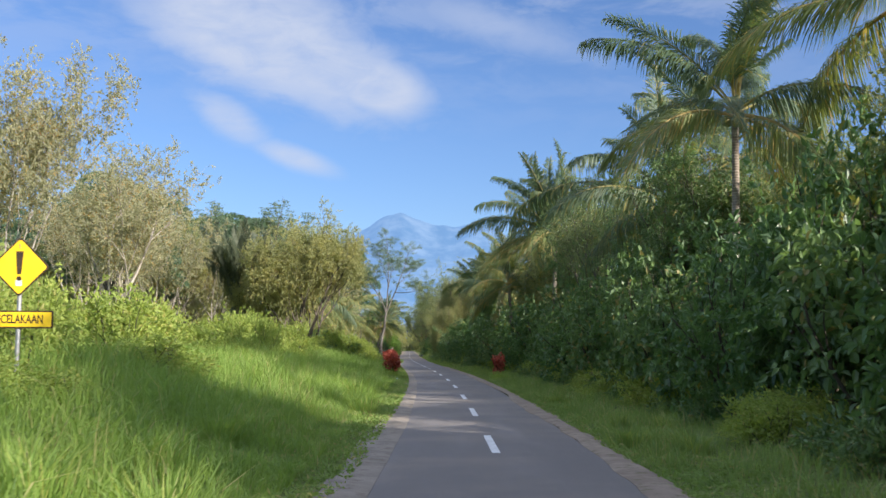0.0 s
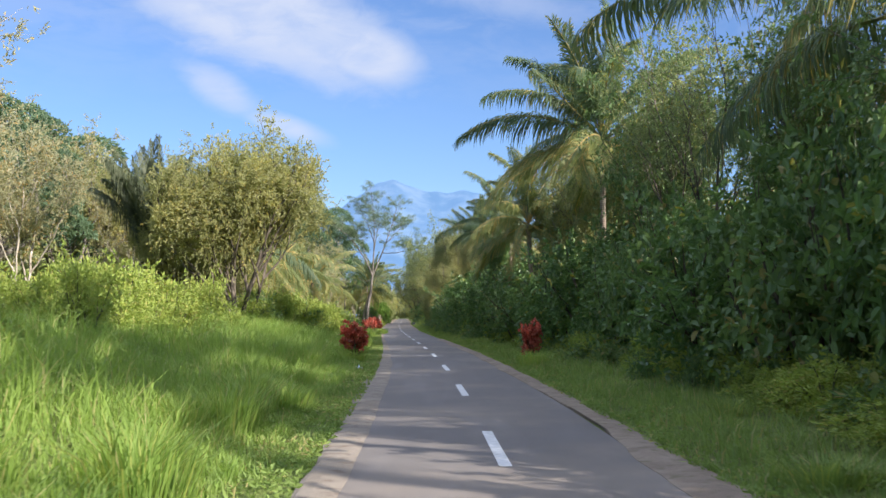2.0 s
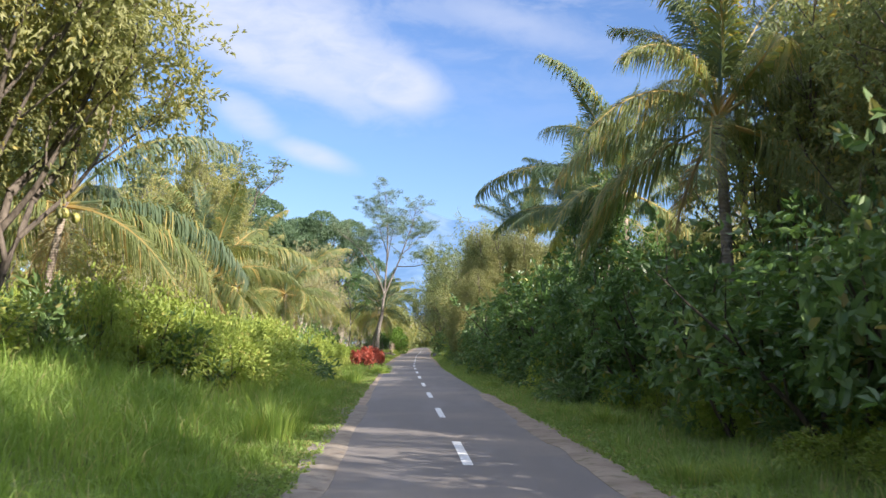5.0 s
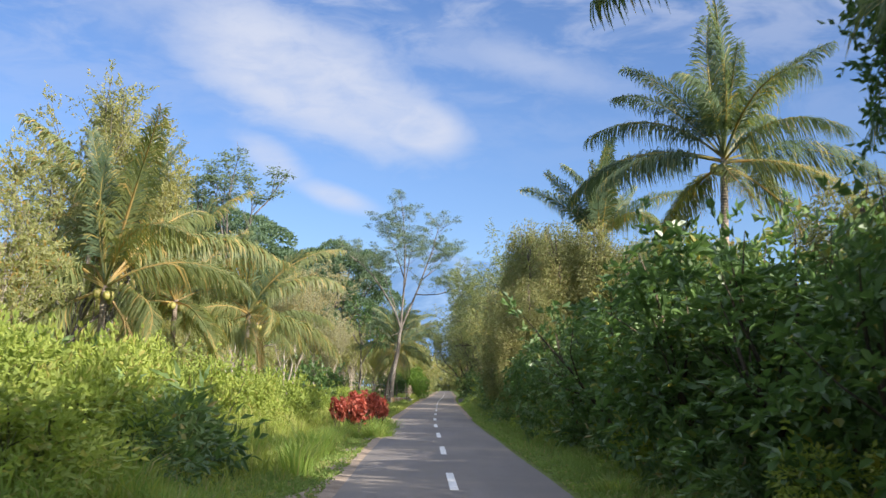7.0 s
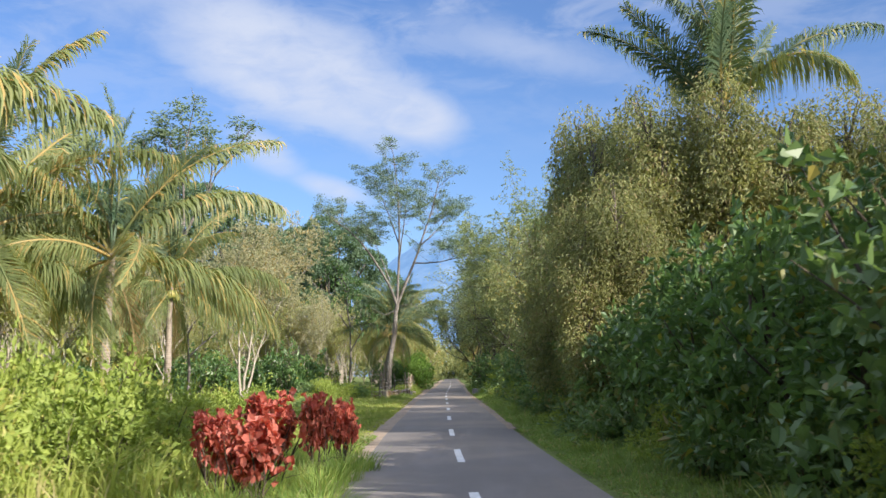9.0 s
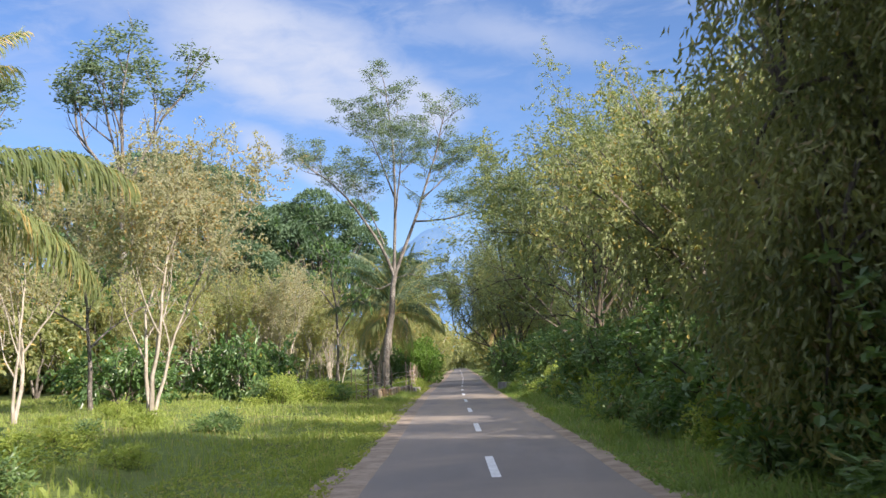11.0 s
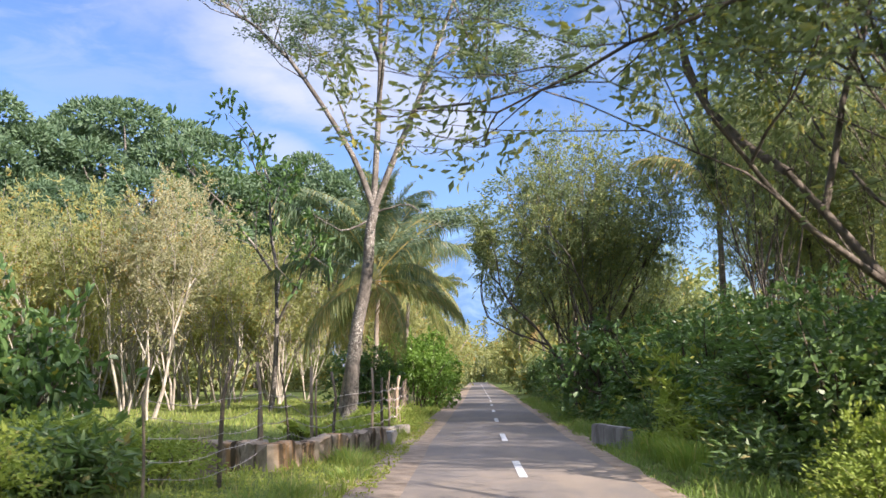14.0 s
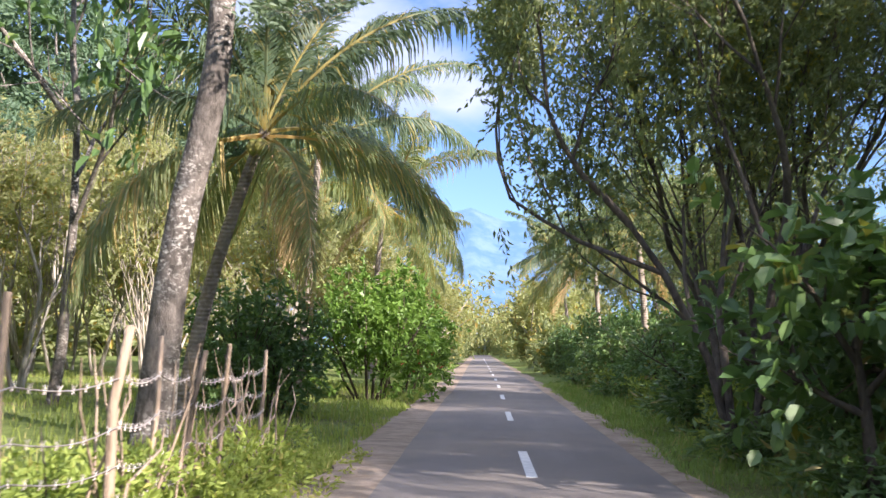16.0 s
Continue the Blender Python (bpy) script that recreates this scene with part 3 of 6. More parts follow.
def draped_tree(name, label, seed, height, radius, leaf_n, leaf_mat, bark, group=""):
    """A tree smothered by creepers: lumps of foliage with leafy strands hanging down over them."""
    rng = np.random.default_rng(seed)
    lumps = [(0.0, 0.0, height * 0.55, radius * 0.66, height * 0.38)]
    for i in range(15):
        a, e = i * 2.4 + rng.uniform(-0.3, 0.3), 0.2 + 0.66 * ((i * 7) % 15) / 14
        lumps.append((radius * (0.95 - 0.6 * e) * math.cos(a), radius * (0.95 - 0.6 * e) * math.sin(a), height * e, radius * rng.uniform(0.26, 0.46), height * rng.uniform(0.11, 0.22)))
    L = np.array(lumps)
    lines = []
    for x, y, z, r, h in lumps:
        lines.append((np.array([[x * 0.15, y * 0.15, -0.2], [x * 0.5, y * 0.4, z * 0.5], [x, y, z], [x, y, z + h * 0.6]]), [0.12, 0.09, 0.06, 0.02]))
        for _ in range(5):
            d = unit(rng.normal(size=3) + (0, 0, 0.4)) * (r, r, h) * 0.9
            lines.append((np.array([[x, y, z], np.array([x, y, z]) + d * 0.5 + (0, 0, 0.1), np.array([x, y, z]) + d]), [0.04, 0.025, 0.01]))
    each = 26
    m = leaf_n // each
    i = np.where(rng.uniform(0, 1, m) < 0.2, 0, rng.integers(1, len(L), m))
    az, top = rng.uniform(0, 6.28, m), rng.uniform(-0.35, 0.99, m)
    fall, proud = rng.uniform(0.35, 1.3, m), rng.uniform(0.84, 1.1, m)
    k, q = np.repeat(np.arange(m), each), np.tile(np.linspace(0, 1, each), m)
    c = L[i][k]
    t = np.clip(top[k] - q * fall[k], -0.98, 0.99)
    rad = np.sqrt(1 - t**2) * (1 + 0.13 * np.sin(az[k] * 5 + t * 4) + 0.12 * np.sin(az[k] * 11 - t * 3 + c[:, 2] * 5) + 0.1 * np.sin(t * 12 + az[k] * 3)) * np.where(t < 0, 1 + 0.25 * -t, 1) * proud[k]
    n = m * each
    pos = np.stack([c[:, 0] + c[:, 3] * rad * np.cos(az[k]), c[:, 1] + c[:, 3] * rad * np.sin(az[k]), c[:, 2] + c[:, 4] * t], -1) + rng.normal(size=(n, 3)) * 0.13
    way = np.stack([0.4 * np.cos(az[k]), 0.4 * np.sin(az[k]), np.full(n, -0.7)], -1) + rng.normal(size=(n, 3)) * 0.6
    keep = pos[:, 2] > 0.1
    ob = thing(name, label, "tree", group)
    attach("trunk", np_mesh("trunk", *tubes(lines, 6), bark, True), ob)
    attach("crown", np_mesh("crown", *leaves(rng, pos[keep], way[keep], 0.135, 0.045), leaf_mat), ob)
    return ob


def dome_tree(name, label, seed, height, radius, bottom, leaf_n, leaf, leaf_w, leaf_mat, bark, lumps=26):
    """A large spreading tree: heavy limbs and a dome of lumpy, dense foliage."""
    rng = np.random.default_rng(seed)
    lines, tips = [], []
    trunk_top = np.array([0, 0, bottom * 0.7])
    lines.append((np.array([[0, 0, -0.3], [0.1, 0, bottom * 0.35], trunk_top]), np.array([0.7, 0.55, 0.5]) * radius / 8))
    cen = []
    for i in range(lumps):
        a, e = i * 2.399, (i + 0.5) / lumps
        rad = radius * math.sqrt(1 - (e * 0.93) ** 2) * rng.uniform(0.75, 1.0)
        c = np.array([rad * math.cos(a), rad * math.sin(a), bottom + (height - bottom) * e * rng.uniform(0.86, 0.98)])
        cen.append(c)
        midp = trunk_top * 0.5 + c * 0.5 + (0, 0, 0.6)
        lines.append((np.array([trunk_top, midp, c]), np.array([0.28, 0.17, 0.05]) * radius / 8))
    cen = np.array(cen)
    i = rng.integers(0, lumps, leaf_n)
    d = unit(rng.normal(size=(leaf_n, 3)))
    d[:, 2] = np.abs(d[:, 2]) * 1.0 - 0.25
    pos = cen[i] + d * (radius * 0.34) * rng.uniform(0.75, 1.05, (leaf_n, 1)) * (1, 1, 0.72)
    v, f = leaves(rng, pos, d + rng.normal(size=(leaf_n, 3)) * 0.6, leaf, leaf_w)
    ob = thing(name, label, "tree")
    attach("trunk", np_mesh("trunk", *tubes(lines, 6), bark, True), ob)
    attach("crown", np_mesh("crown", v, f, leaf_mat), ob)
    return ob


def albizia(name, label, seed, height, fork_z, spread, leaf_n, lean=(0.0, 0.0), leaf=0.34, above=0.15):
    """A tall tree with a bare trunk, a fork into slender limbs, and flat layered sprays of fine leaves."""
    rng = np.random.default_rng(seed)
    lines, tips = [], []
    zs = np.linspace(-0.2, fork_z, 7)
    tr = np.stack([lean[0] * zs / fork_z + 0.06 * np.sin(zs * 0.8), lean[1] * zs / fork_z + 0.05 * np.cos(zs), zs], -1)
    lines.append((tr, np.linspace(0.29, 0.17, 7) * height / 20))
    for i in range(4):
        a = (1.2, -0.3, 3.3, 2.3)[i] + rng.uniform(-0.15, 0.15)
        tilt = radians((5, 40, 33, 20)[i])
        w = (math.sin(tilt) * math.cos(a), math.sin(tilt) * math.sin(a), math.cos(tilt))
        grow(rng, tr[-1], w, (height - fork_z) * (0.6, 0.6, 0.55, 0.5)[i], 0.12 * height / 20, 3, 3, 34, 0.56, 0.2, 0.08, 0.4, (lines, tips))
    grow(rng, tr[-2], (0.75, -0.5, 0.35), spread * 0.45, 0.06, 2, 3, 30, 0.6, 0.15, 0.1, 0.4, (lines, tips))
    grow(rng, tr[-2] - (0, 0, 0.8), (-0.85, -0.2, 0.25), spread * 0.28, 0.05, 2, 2, 30, 0.6, 0.15, 0.12, 0.4, (lines, tips))
    P = np.array([t[0] for t in tips])
    top, wide = P[:, 2].max(), np.abs(P[:, :2] - tr[-1][:2]).max()
    kz, kw = (height - fork_z) / (top - fork_z), spread / wide
    def fitted(p):
        q = np.array(p, float)
        over = np.clip((q[..., 2] - fork_z) / 1.5, 0, 1)[..., None]
        xy = tr[-1][:2] + (q[..., :2] - tr[-1][:2]) * (1 + (kw - 1) * over)
        z = np.where(q[..., 2:] > fork_z, fork_z + (q[..., 2:] - fork_z) * kz, q[..., 2:])
        return np.concatenate([xy, z], -1)
    lines = [lines[0]] + [(fitted(p), r) for p, r in lines[1:]]
    tips = [(fitted(p), d) for p, d in tips]
    sprays = [t for t in tips if rng.uniform() < 0.45 and t[0][2] > fork_z + above * (height - fork_z)]
    ob = thing(name, label, "tree")
    attach("trunk", np_mesh("trunk", *tubes(lines, 7), BARK_GREY, True), ob)
    n = leaf_n
    i = rng.integers(0, len(sprays), n)
    pos = np.array([s[0] for s in sprays])[i] + unit(rng.normal(size=(n, 3))) * rng.uniform(0, 1, (n, 1)) ** 0.6 * (0.95, 0.95, 0.2) * height / 20 + (0, 0, 0.1)
    w = rng.normal(size=(n, 3)) * (1, 1, 0.25) + (0, 0, -0.12)
    attach("crown", np_mesh("crown", *leaves(rng, pos, w, leaf, leaf * 0.36, 0.1), LEAF_UMBRELLA), ob)
    return ob


def layered_tree(name, label, seed, trunk, limbs, leaf_n, leaf, mat, bark, girth=0.27, spray=(0.55, 0.55, 0.2)):
    """A tall tree from its main limbs [(points, radius), ...]: side branches and flat airy sprays of fine leaves."""
    rng = np.random.default_rng(seed)
    def curve(pts, n):
        pts = np.array(pts, float)
        s = np.linspace(0, len(pts) - 1, n)
        out = np.stack([np.interp(s, np.arange(len(pts)), pts[:, k]) for k in range(3)], -1)
        for _ in range(2):
            out[1:-1] = (out[:-2] + 2 * out[1:-1] + out[2:]) / 4
        return out + rng.normal(size=out.shape) * 0.04 * np.linspace(0, 1, n)[:, None]
    t = curve(trunk, 12)
    lines, sprays = [(t, np.linspace(girth, girth * 0.63, 12) * (1 + 0.35 * np.exp(-np.arange(12) * 1.2)))], []
    def twig(at, way, length, r, depth):
        p = [np.array(at)]
        d = unit(way)
        for _ in range(4):
            d = unit(d + rng.normal(size=3) * 0.16 + (0, 0, 0.08))
            p.append(p[-1] + d * length / 4)
        p = np.array(p)
        lines.append((p, np.linspace(r, r * 0.4, 5)))
        if depth == 0:
            sprays.append(p[-1]), sprays.append(p[-2])
            return
        side = unit(np.cross(d, (0, 0, 1)))
        for k, s in ((2, 1), (3, -1), (4, 0.3), (4, -0.5)):
            twig(p[k], d + side * s * rng.uniform(0.6, 1.0) + (0, 0, rng.uniform(-0.15, 0.3)), length * rng.uniform(0.5, 0.7), r * 0.5, depth - 1)
    for pts, r, start in limbs:
        p = curve(pts, 14)
        lines.append((p, np.linspace(r, r * 0.22, 14)))
        a = rng.uniform(0, 6.28)
        for i in range(13, 1, -1):
            if i / 13 < start:
                break
            for _ in range(2):
                a += 2.4
                d = unit(p[i] - p[i - 1])
                twig(p[i], d * 0.7 + (math.cos(a), math.sin(a), 0.2), rng.uniform(1.2, 2.4) * (1.25 - 0.5 * i / 13), r * 0.24, 1)
    ob = thing(name, label, "tree")
    attach("trunk", np_mesh("trunk", *tubes(lines, 8), bark, True), ob)
    P = np.array(sprays)
    i = rng.integers(0, len(P), leaf_n)
    pos = P[i] + unit(rng.normal(size=(leaf_n, 3))) * rng.uniform(0, 1, (leaf_n, 1)) ** 0.6 * spray
    w = rng.normal(size=(leaf_n, 3)) * (1, 1, 0.25) + (0, 0, -0.2)
    attach("crown", np_mesh("crown", *leaves(rng, pos, w, leaf, leaf * 0.38, 0.1), mat), ob)
    return ob


def frond_mesh(seed, length, mat, arch, leaflets=170, hang=0.7, leaf=1.05, name="frond"):
    """A palm frond along +x that rises and bends over: a rib and two rows of hanging leaflets."""
    rng = np.random.default_rng(seed)
    s = np.linspace(0, 1, 14)
    ang = np.radians(arch[0] + (arch[1] - arch[0]) * s**1.35)
    dx, dz = np.cos(ang), np.sin(ang)
    step = length / 13
    x = np.concatenate([[0], np.cumsum(dx[:-1] * step)])
    z = np.concatenate([[0], np.cumsum(dz[:-1] * step)])
    y = 0.2 * length * (s**2) * rng.uniform(-1, 1)
    rib = np.stack([x, y, z], -1)
    vr, fr = tubes([(rib, np.linspace(0.05, 0.008, 14))], 4)
    vs, fs, at = [vr], [fr], len(vr)
    for q in np.linspace(0.17, 0.995, leaflets):
        p = np.array([np.interp(q, s, rib[:, k]) for k in range(3)])
        a = np.interp(q, s, ang)
        fwd, upv = np.array([math.cos(a), 0, math.sin(a)]), np.array([-math.sin(a), 0, math.cos(a)])
        L = leaf * (0.5 + 0.62 * math.sin(math.pi * min(q * 1.02, 1) ** 0.85)) * rng.uniform(0.72, 1.12)
        for side in (-1, 1):
            h = hang * rng.uniform(0.45, 1.25)
            out = unit(fwd * (0.6 + 0.7 * q) + np.array([0, side, 0]) * (0.95 - 0.35 * q) + upv * 0.25 + rng.normal(size=3) * 0.13)
            w = fwd * 0.019
            a1 = p + out * L * 0.42 + np.array([0, 0, -0.12 * L * h])
            a2 = p + out * L * (0.78 - 0.22 * h) + np.array([0, 0, -0.62 * L * h])
            a3 = p + out * L * (0.95 - 0.42 * h) + np.array([0, 0, -1.05 * L * h])
            vs.append(np.array([p - w * 0.6, p + w * 0.6, a1 + w, a1 - w, a2 + w * 0.8, a2 - w * 0.8, a3 + w * 0.1, a3 - w * 0.1]))
            fs.append(np.array([[at, at + 1, at + 2, at + 3], [at + 3, at + 2, at + 4, at + 5], [at + 5, at + 4, at + 6, at + 7]]))
            at += 8
    return np_mesh(name, np.concatenate(vs), np.concatenate(fs), mat)


FROND_SETS = {
    "green": [frond_mesh(11, 4.6, FROND, (88, 58), hang=0.35), frond_mesh(12, 5.2, FROND, (70, 8), hang=0.6), frond_mesh(13, 5.5, FROND, (46, -28), hang=0.78),
              frond_mesh(14, 5.4, FROND, (20, -50), hang=0.9), frond_mesh(15, 5.0, FROND_LIT, (-10, -76), hang=0.9), frond_mesh(16, 3.8, FROND_DRY, (-50, -88), 70, 0.5)],
    "yellow": [frond_mesh(21, 4.9, FROND, (88, 64), hang=0.35), frond_mesh(22, 5.4, FROND_LIT, (72, 10), hang=0.55), frond_mesh(23, 5.5, FROND_LIT, (48, -28), hang=0.8),
               frond_mesh(24, 5.3, FROND_LIT, (22, -54), hang=0.95), frond_mesh(25, 4.8, FROND_LIT, (-12, -80), hang=0.95), frond_mesh(26, 3.8, FROND_DRY, (-50, -88), 70, 0.5)],
    "plume": [frond_mesh(41 + i, 4.6, FROND_DARK, (90 - 3 * i, 78 - 13 * i), 180, 0.6 + 0.14 * i, 0.95) for i in range(5)] + [frond_mesh(46, 2.8, FROND_DARK, (-20, -80), 60, 0.6)],
    "dark": [frond_mesh(31, 4.3, FROND, (90, 83), 170, 0.4, 1.0), frond_mesh(32, 4.4, FROND, (88, 72), 170, 0.45, 1.0), frond_mesh(33, 4.5, FROND, (84, 56), 170, 0.5, 1.0),
             frond_mesh(34, 4.6, FROND, (76, 16), 170, 0.7, 1.0), frond_mesh(35, 4.4, FROND_LIT, (50, -50), 170, 0.8, 1.0), frond_mesh(36, 3.0, FROND_DRY, (-40, -85), 36, 0.5)],
}
bm = bmesh.new()
bmesh.ops.create_icosphere(bm, subdivisions=2, radius=0.13)
for v in bm.verts:
    v.co.z *= 1.25
    v.co.xy *= 1 + 0.08 * math.cos(3 * math.atan2(v.co.y, v.co.x))
NUT = bpy.data.meshes.new("coconut")
bm.to_mesh(NUT)
bm.free()
NUT.materials.append(COCONUT)


def palm(x, y, top, label, seed, size=1.0, lean=(0.0, 0.0), fronds=22, style="green", nuts=5, turn=0.0, trunk_r=0.14, span=5.2, dry=True):
    """A coconut palm: a ringed trunk, fronds from upright to hanging, and nuts."""
    rng = np.random.default_rng(seed)
    z0 = float(land(x, y))
    ob = thing("coconut_palm", label, "palm tree", "coconut palms", (x, y, z0))
    h = max(top - z0, 0.8)
    s = np.linspace(0, 1, 12)
    bend = s**1.6
    pts = np.stack([lean[0] * bend, lean[1] * bend, -0.2 + (h + 0.2) * s], -1)
    rad = trunk_r * (1 - 0.3 * s) * (1 + 0.9 * np.exp(-s * 9)) * (1 + 0.05 * np.cos(np.arange(12) * 2.6))
    attach("trunk", np_mesh("trunk", *tubes([(pts, rad)], 9), BARK_PALM, True), ob)
    meshes, head = FROND_SETS[style], pts[-1]
    fronds = int(fronds * 0.95)
    for i in range(fronds):
        f = (i + 0.5) / fronds
        which = min(int(f**0.9 * span), 5)
        if which == 5 and (not dry or (style != "green" and rng.uniform() < 0.3)):
            which = 4
        a = i * 137.5 + turn + rng.uniform(-28, 28)
        fr = attach("frond", meshes[which], ob, "dry brown frond" if which == 5 else "")
        k = size * rng.uniform(0.78, 1.12)
        fr.matrix_basis = Matrix.Translation(Vector(head) + Vector((0, 0, 0.12 - 0.3 * f))) @ pose(0, 0, 0, rng.uniform(-34, 34), rng.uniform(-16, 13), a) @ Matrix.Diagonal((k, k, k, 1))
    for i in range(nuts):
        nt = attach("coconut", NUT, ob)
        a = i * 2.3 + seed
        nt.matrix_basis = Matrix.Translation(Vector(head) + Vector((0.26 * math.cos(a), 0.26 * math.sin(a), -0.28 - 0.1 * (i % 3))))
    return ob


def put(proto, places, first=True):
    """Stands copies of a thing at (x, y, turn, size, tall); the thing itself takes the first place."""
    for i, (x, y, turn, size, tall) in enumerate(places):
        m = spot(x, y, float(land(x, y)), turn, size, tall)
        if i == 0 and first:
            proto.matrix_basis = m
        else:
            c = copy_thing(proto, m)
            c.matrix_basis = m


# ---- trees on the left ----
rnd = random.Random(7)
pale_a = tree("rubber_tree", "slender pale-barked tree with thin yellowish foliage", 41, 10.0, 3, 0.085, 0.3, 4, 4, 3, 26, 0.74, 0.3, 27000, 0.34, 0.13, 0.055, LEAF_PALE, BARK_PALE, 0.35, group="pale trees")
pale_b = tree("rubber_tree", "slender pale-barked tree with thin yellowish foliage", 42, 10.0, 2, 0.1, 0.3, 4, 4, 3, 30, 0.76, 0.3, 20000, 0.34, 0.13, 0.055, LEAF_PALE, BARK_PALE, 0.35, group="pale trees")
pale_c = tree("rubber_tree", "many-stemmed pale tree with olive foliage", 43, 8.0, 5, 0.06, 0.25, 4, 3, 4, 24, 0.76, 0.4, 7500, 0.3, 0.19, 0.085, LEAF_OLIVE, BARK_PALE, 0.3, thin=0.008, group="pale trees")
put(pale_a, [(-14.0, 34.5, 20, 0.8, 1.05), (6.0, 146.5, 100, 1.05, 1.15), (-17.5, 56, 80, 1.0, 1.0), (-22, 64, 140, 1.1, 1.05), (-19.5, 90, 10, 1.05, 1.1), (-15.5, 151.2, 50, 1.15, 1.12), (-19.5, 192, 230, 0.85, 0.9), (4.4, 159.5, 140, 0.9, 1.05)])
put(pale_b, [(2.8, 150.0, 30, 1.0, 1.12), (6.6, 142.5, 200, 0.95, 1.1), (-14.8, 48.0, 0, 1.05, 1.02), (-18.5, 68, 60, 1.0, 1.0), (-17, 99, 170, 1.0, 0.95), (-24, 104, 220, 1.1, 1.15), (-19.0, 148, 100, 0.85, 1.0), (-17, 182, 15, 0.85, 0.9), (-23, 196, 250, 0.9, 1.0), (-21, 44, 80, 1.1, 1.1)])
put(pale_c, [(-16.6, 200.3, 0, 1.0, 1.2), (-13.5, 206, 50, 0.95, 1.1), (-20.5, 203, 90, 1.05, 1.25), (-25, 187, 140, 1.0, 1.2), (-30, 196, 200, 1.1, 1.3), (-17.5, 212, 260, 1.0, 1.2), (-12.5, 216, 10, 1.0, 1.05), (-27, 207, 130, 1.1, 1.3),
             (-24, 218, 320, 1.1, 1.3), (-36, 214, 77, 1.2, 1.3), (-18, 128, 30, 1.0, 1.0), (-21, 138, 120, 1.1, 1.1), (-26, 122, 240, 1.1, 1.1), (-19, 118, 300, 1.0, 1.0), (-12.0, 88, 40, 0.8, 0.7), (-13, 98, 140, 0.8, 0.75),
             (-27, 145, 80, 1.1, 1.2), (-13.5, 226, 120, 1.0, 1.0), (-11.5, 240, 80, 1.0, 0.95), (-33, 186, 200, 1.1, 1.2), (-22, 173, 200, 0.9, 0.9), (-18.5, 206, 30, 1.0, 1.2), (-23, 210, 70, 1.0, 1.25), (-28.5, 201, 150, 1.0, 1.2), (-33, 208, 250, 1.1, 1.25), (-15, 219, 10, 1.0, 1.1), (-39, 203, 90, 1.1, 1.3), (-21, 186, 310, 0.85, 1.0), (-28, 184, 20, 0.95, 1.1), (-44, 214, 60, 1.2, 1.3)])
slim = tree("rubber_tree", "slim pale-stemmed tree with a high thin crown", 45, 8.5, 3, 0.075, 0.5, 4, 3, 3, 24, 0.74, 0.4, 3100, 0.3, 0.18, 0.085, LEAF_OLIVE, BARK_PALE, 0.3, fan=11, skirt=0.45, thin=0.008, group="pale trees")
put(slim, [(-18.0 - 1.9 * (i % 9) + rnd.uniform(-0.8, 0.8), 184 + 3.6 * (i // 3) + rnd.uniform(-1.2, 1.2), rnd.uniform(0, 360), rnd.uniform(0.9, 1.15), rnd.uniform(0.85, 1.2)) for i in range(27)])
dark_leafed = tree("broad_leaved_tree", "slender tree with large dark leaves in sparse tiers", 44, 12.0, 1, 0.16, 0.45, 3, 3, 4, 50, 0.66, 0.12, 900, 0.32, 0.36, 0.17, LEAF_BROAD, BARK_GREY, 0.5, skirt=0.6)
put(dark_leafed, [(-14.6, 189.5, 0, 0.9, 1.14), (-20.5, 158.5, 100, 0.85, 0.85)])

big = tree("shade_tree", "large round-crowned olive-green tree with many upright stems", 51, 10.4, 7, 0.14, 0.3, 4, 4, 3, 30, 0.78, 0.24, 80000, 0.34, 0.13, 0.058, LEAF_BIG, BARK_MID, 0.3, fan=26, skirt=0.08, hang=1.0, dome=(4.1, 4.9, 5.1))
put(big, [(-9.0, 70.5, 0, 1.0, 1.0), (-12.9, 75.5, 130, 0.66, 0.86)])
second = tree("shade_tree", "tall yellow-green tree with a full crown", 52, 12.5, 3, 0.15, 0.35, 4, 4, 3, 28, 0.76, 0.25, 36000, 0.34, 0.14, 0.065, LEAF_BIG, BARK_GREY, 0.3, fan=15, skirt=0.15, dome=(3.6, 7.4, 5.2))
put(second, [(-16.5, 112.7, 0, 1.05, 1.12), (-20, 100, 70, 0.9, 0.85), (-27, 112, 200, 1.0, 0.95), (-23, 88, 20, 1.0, 1.0)])

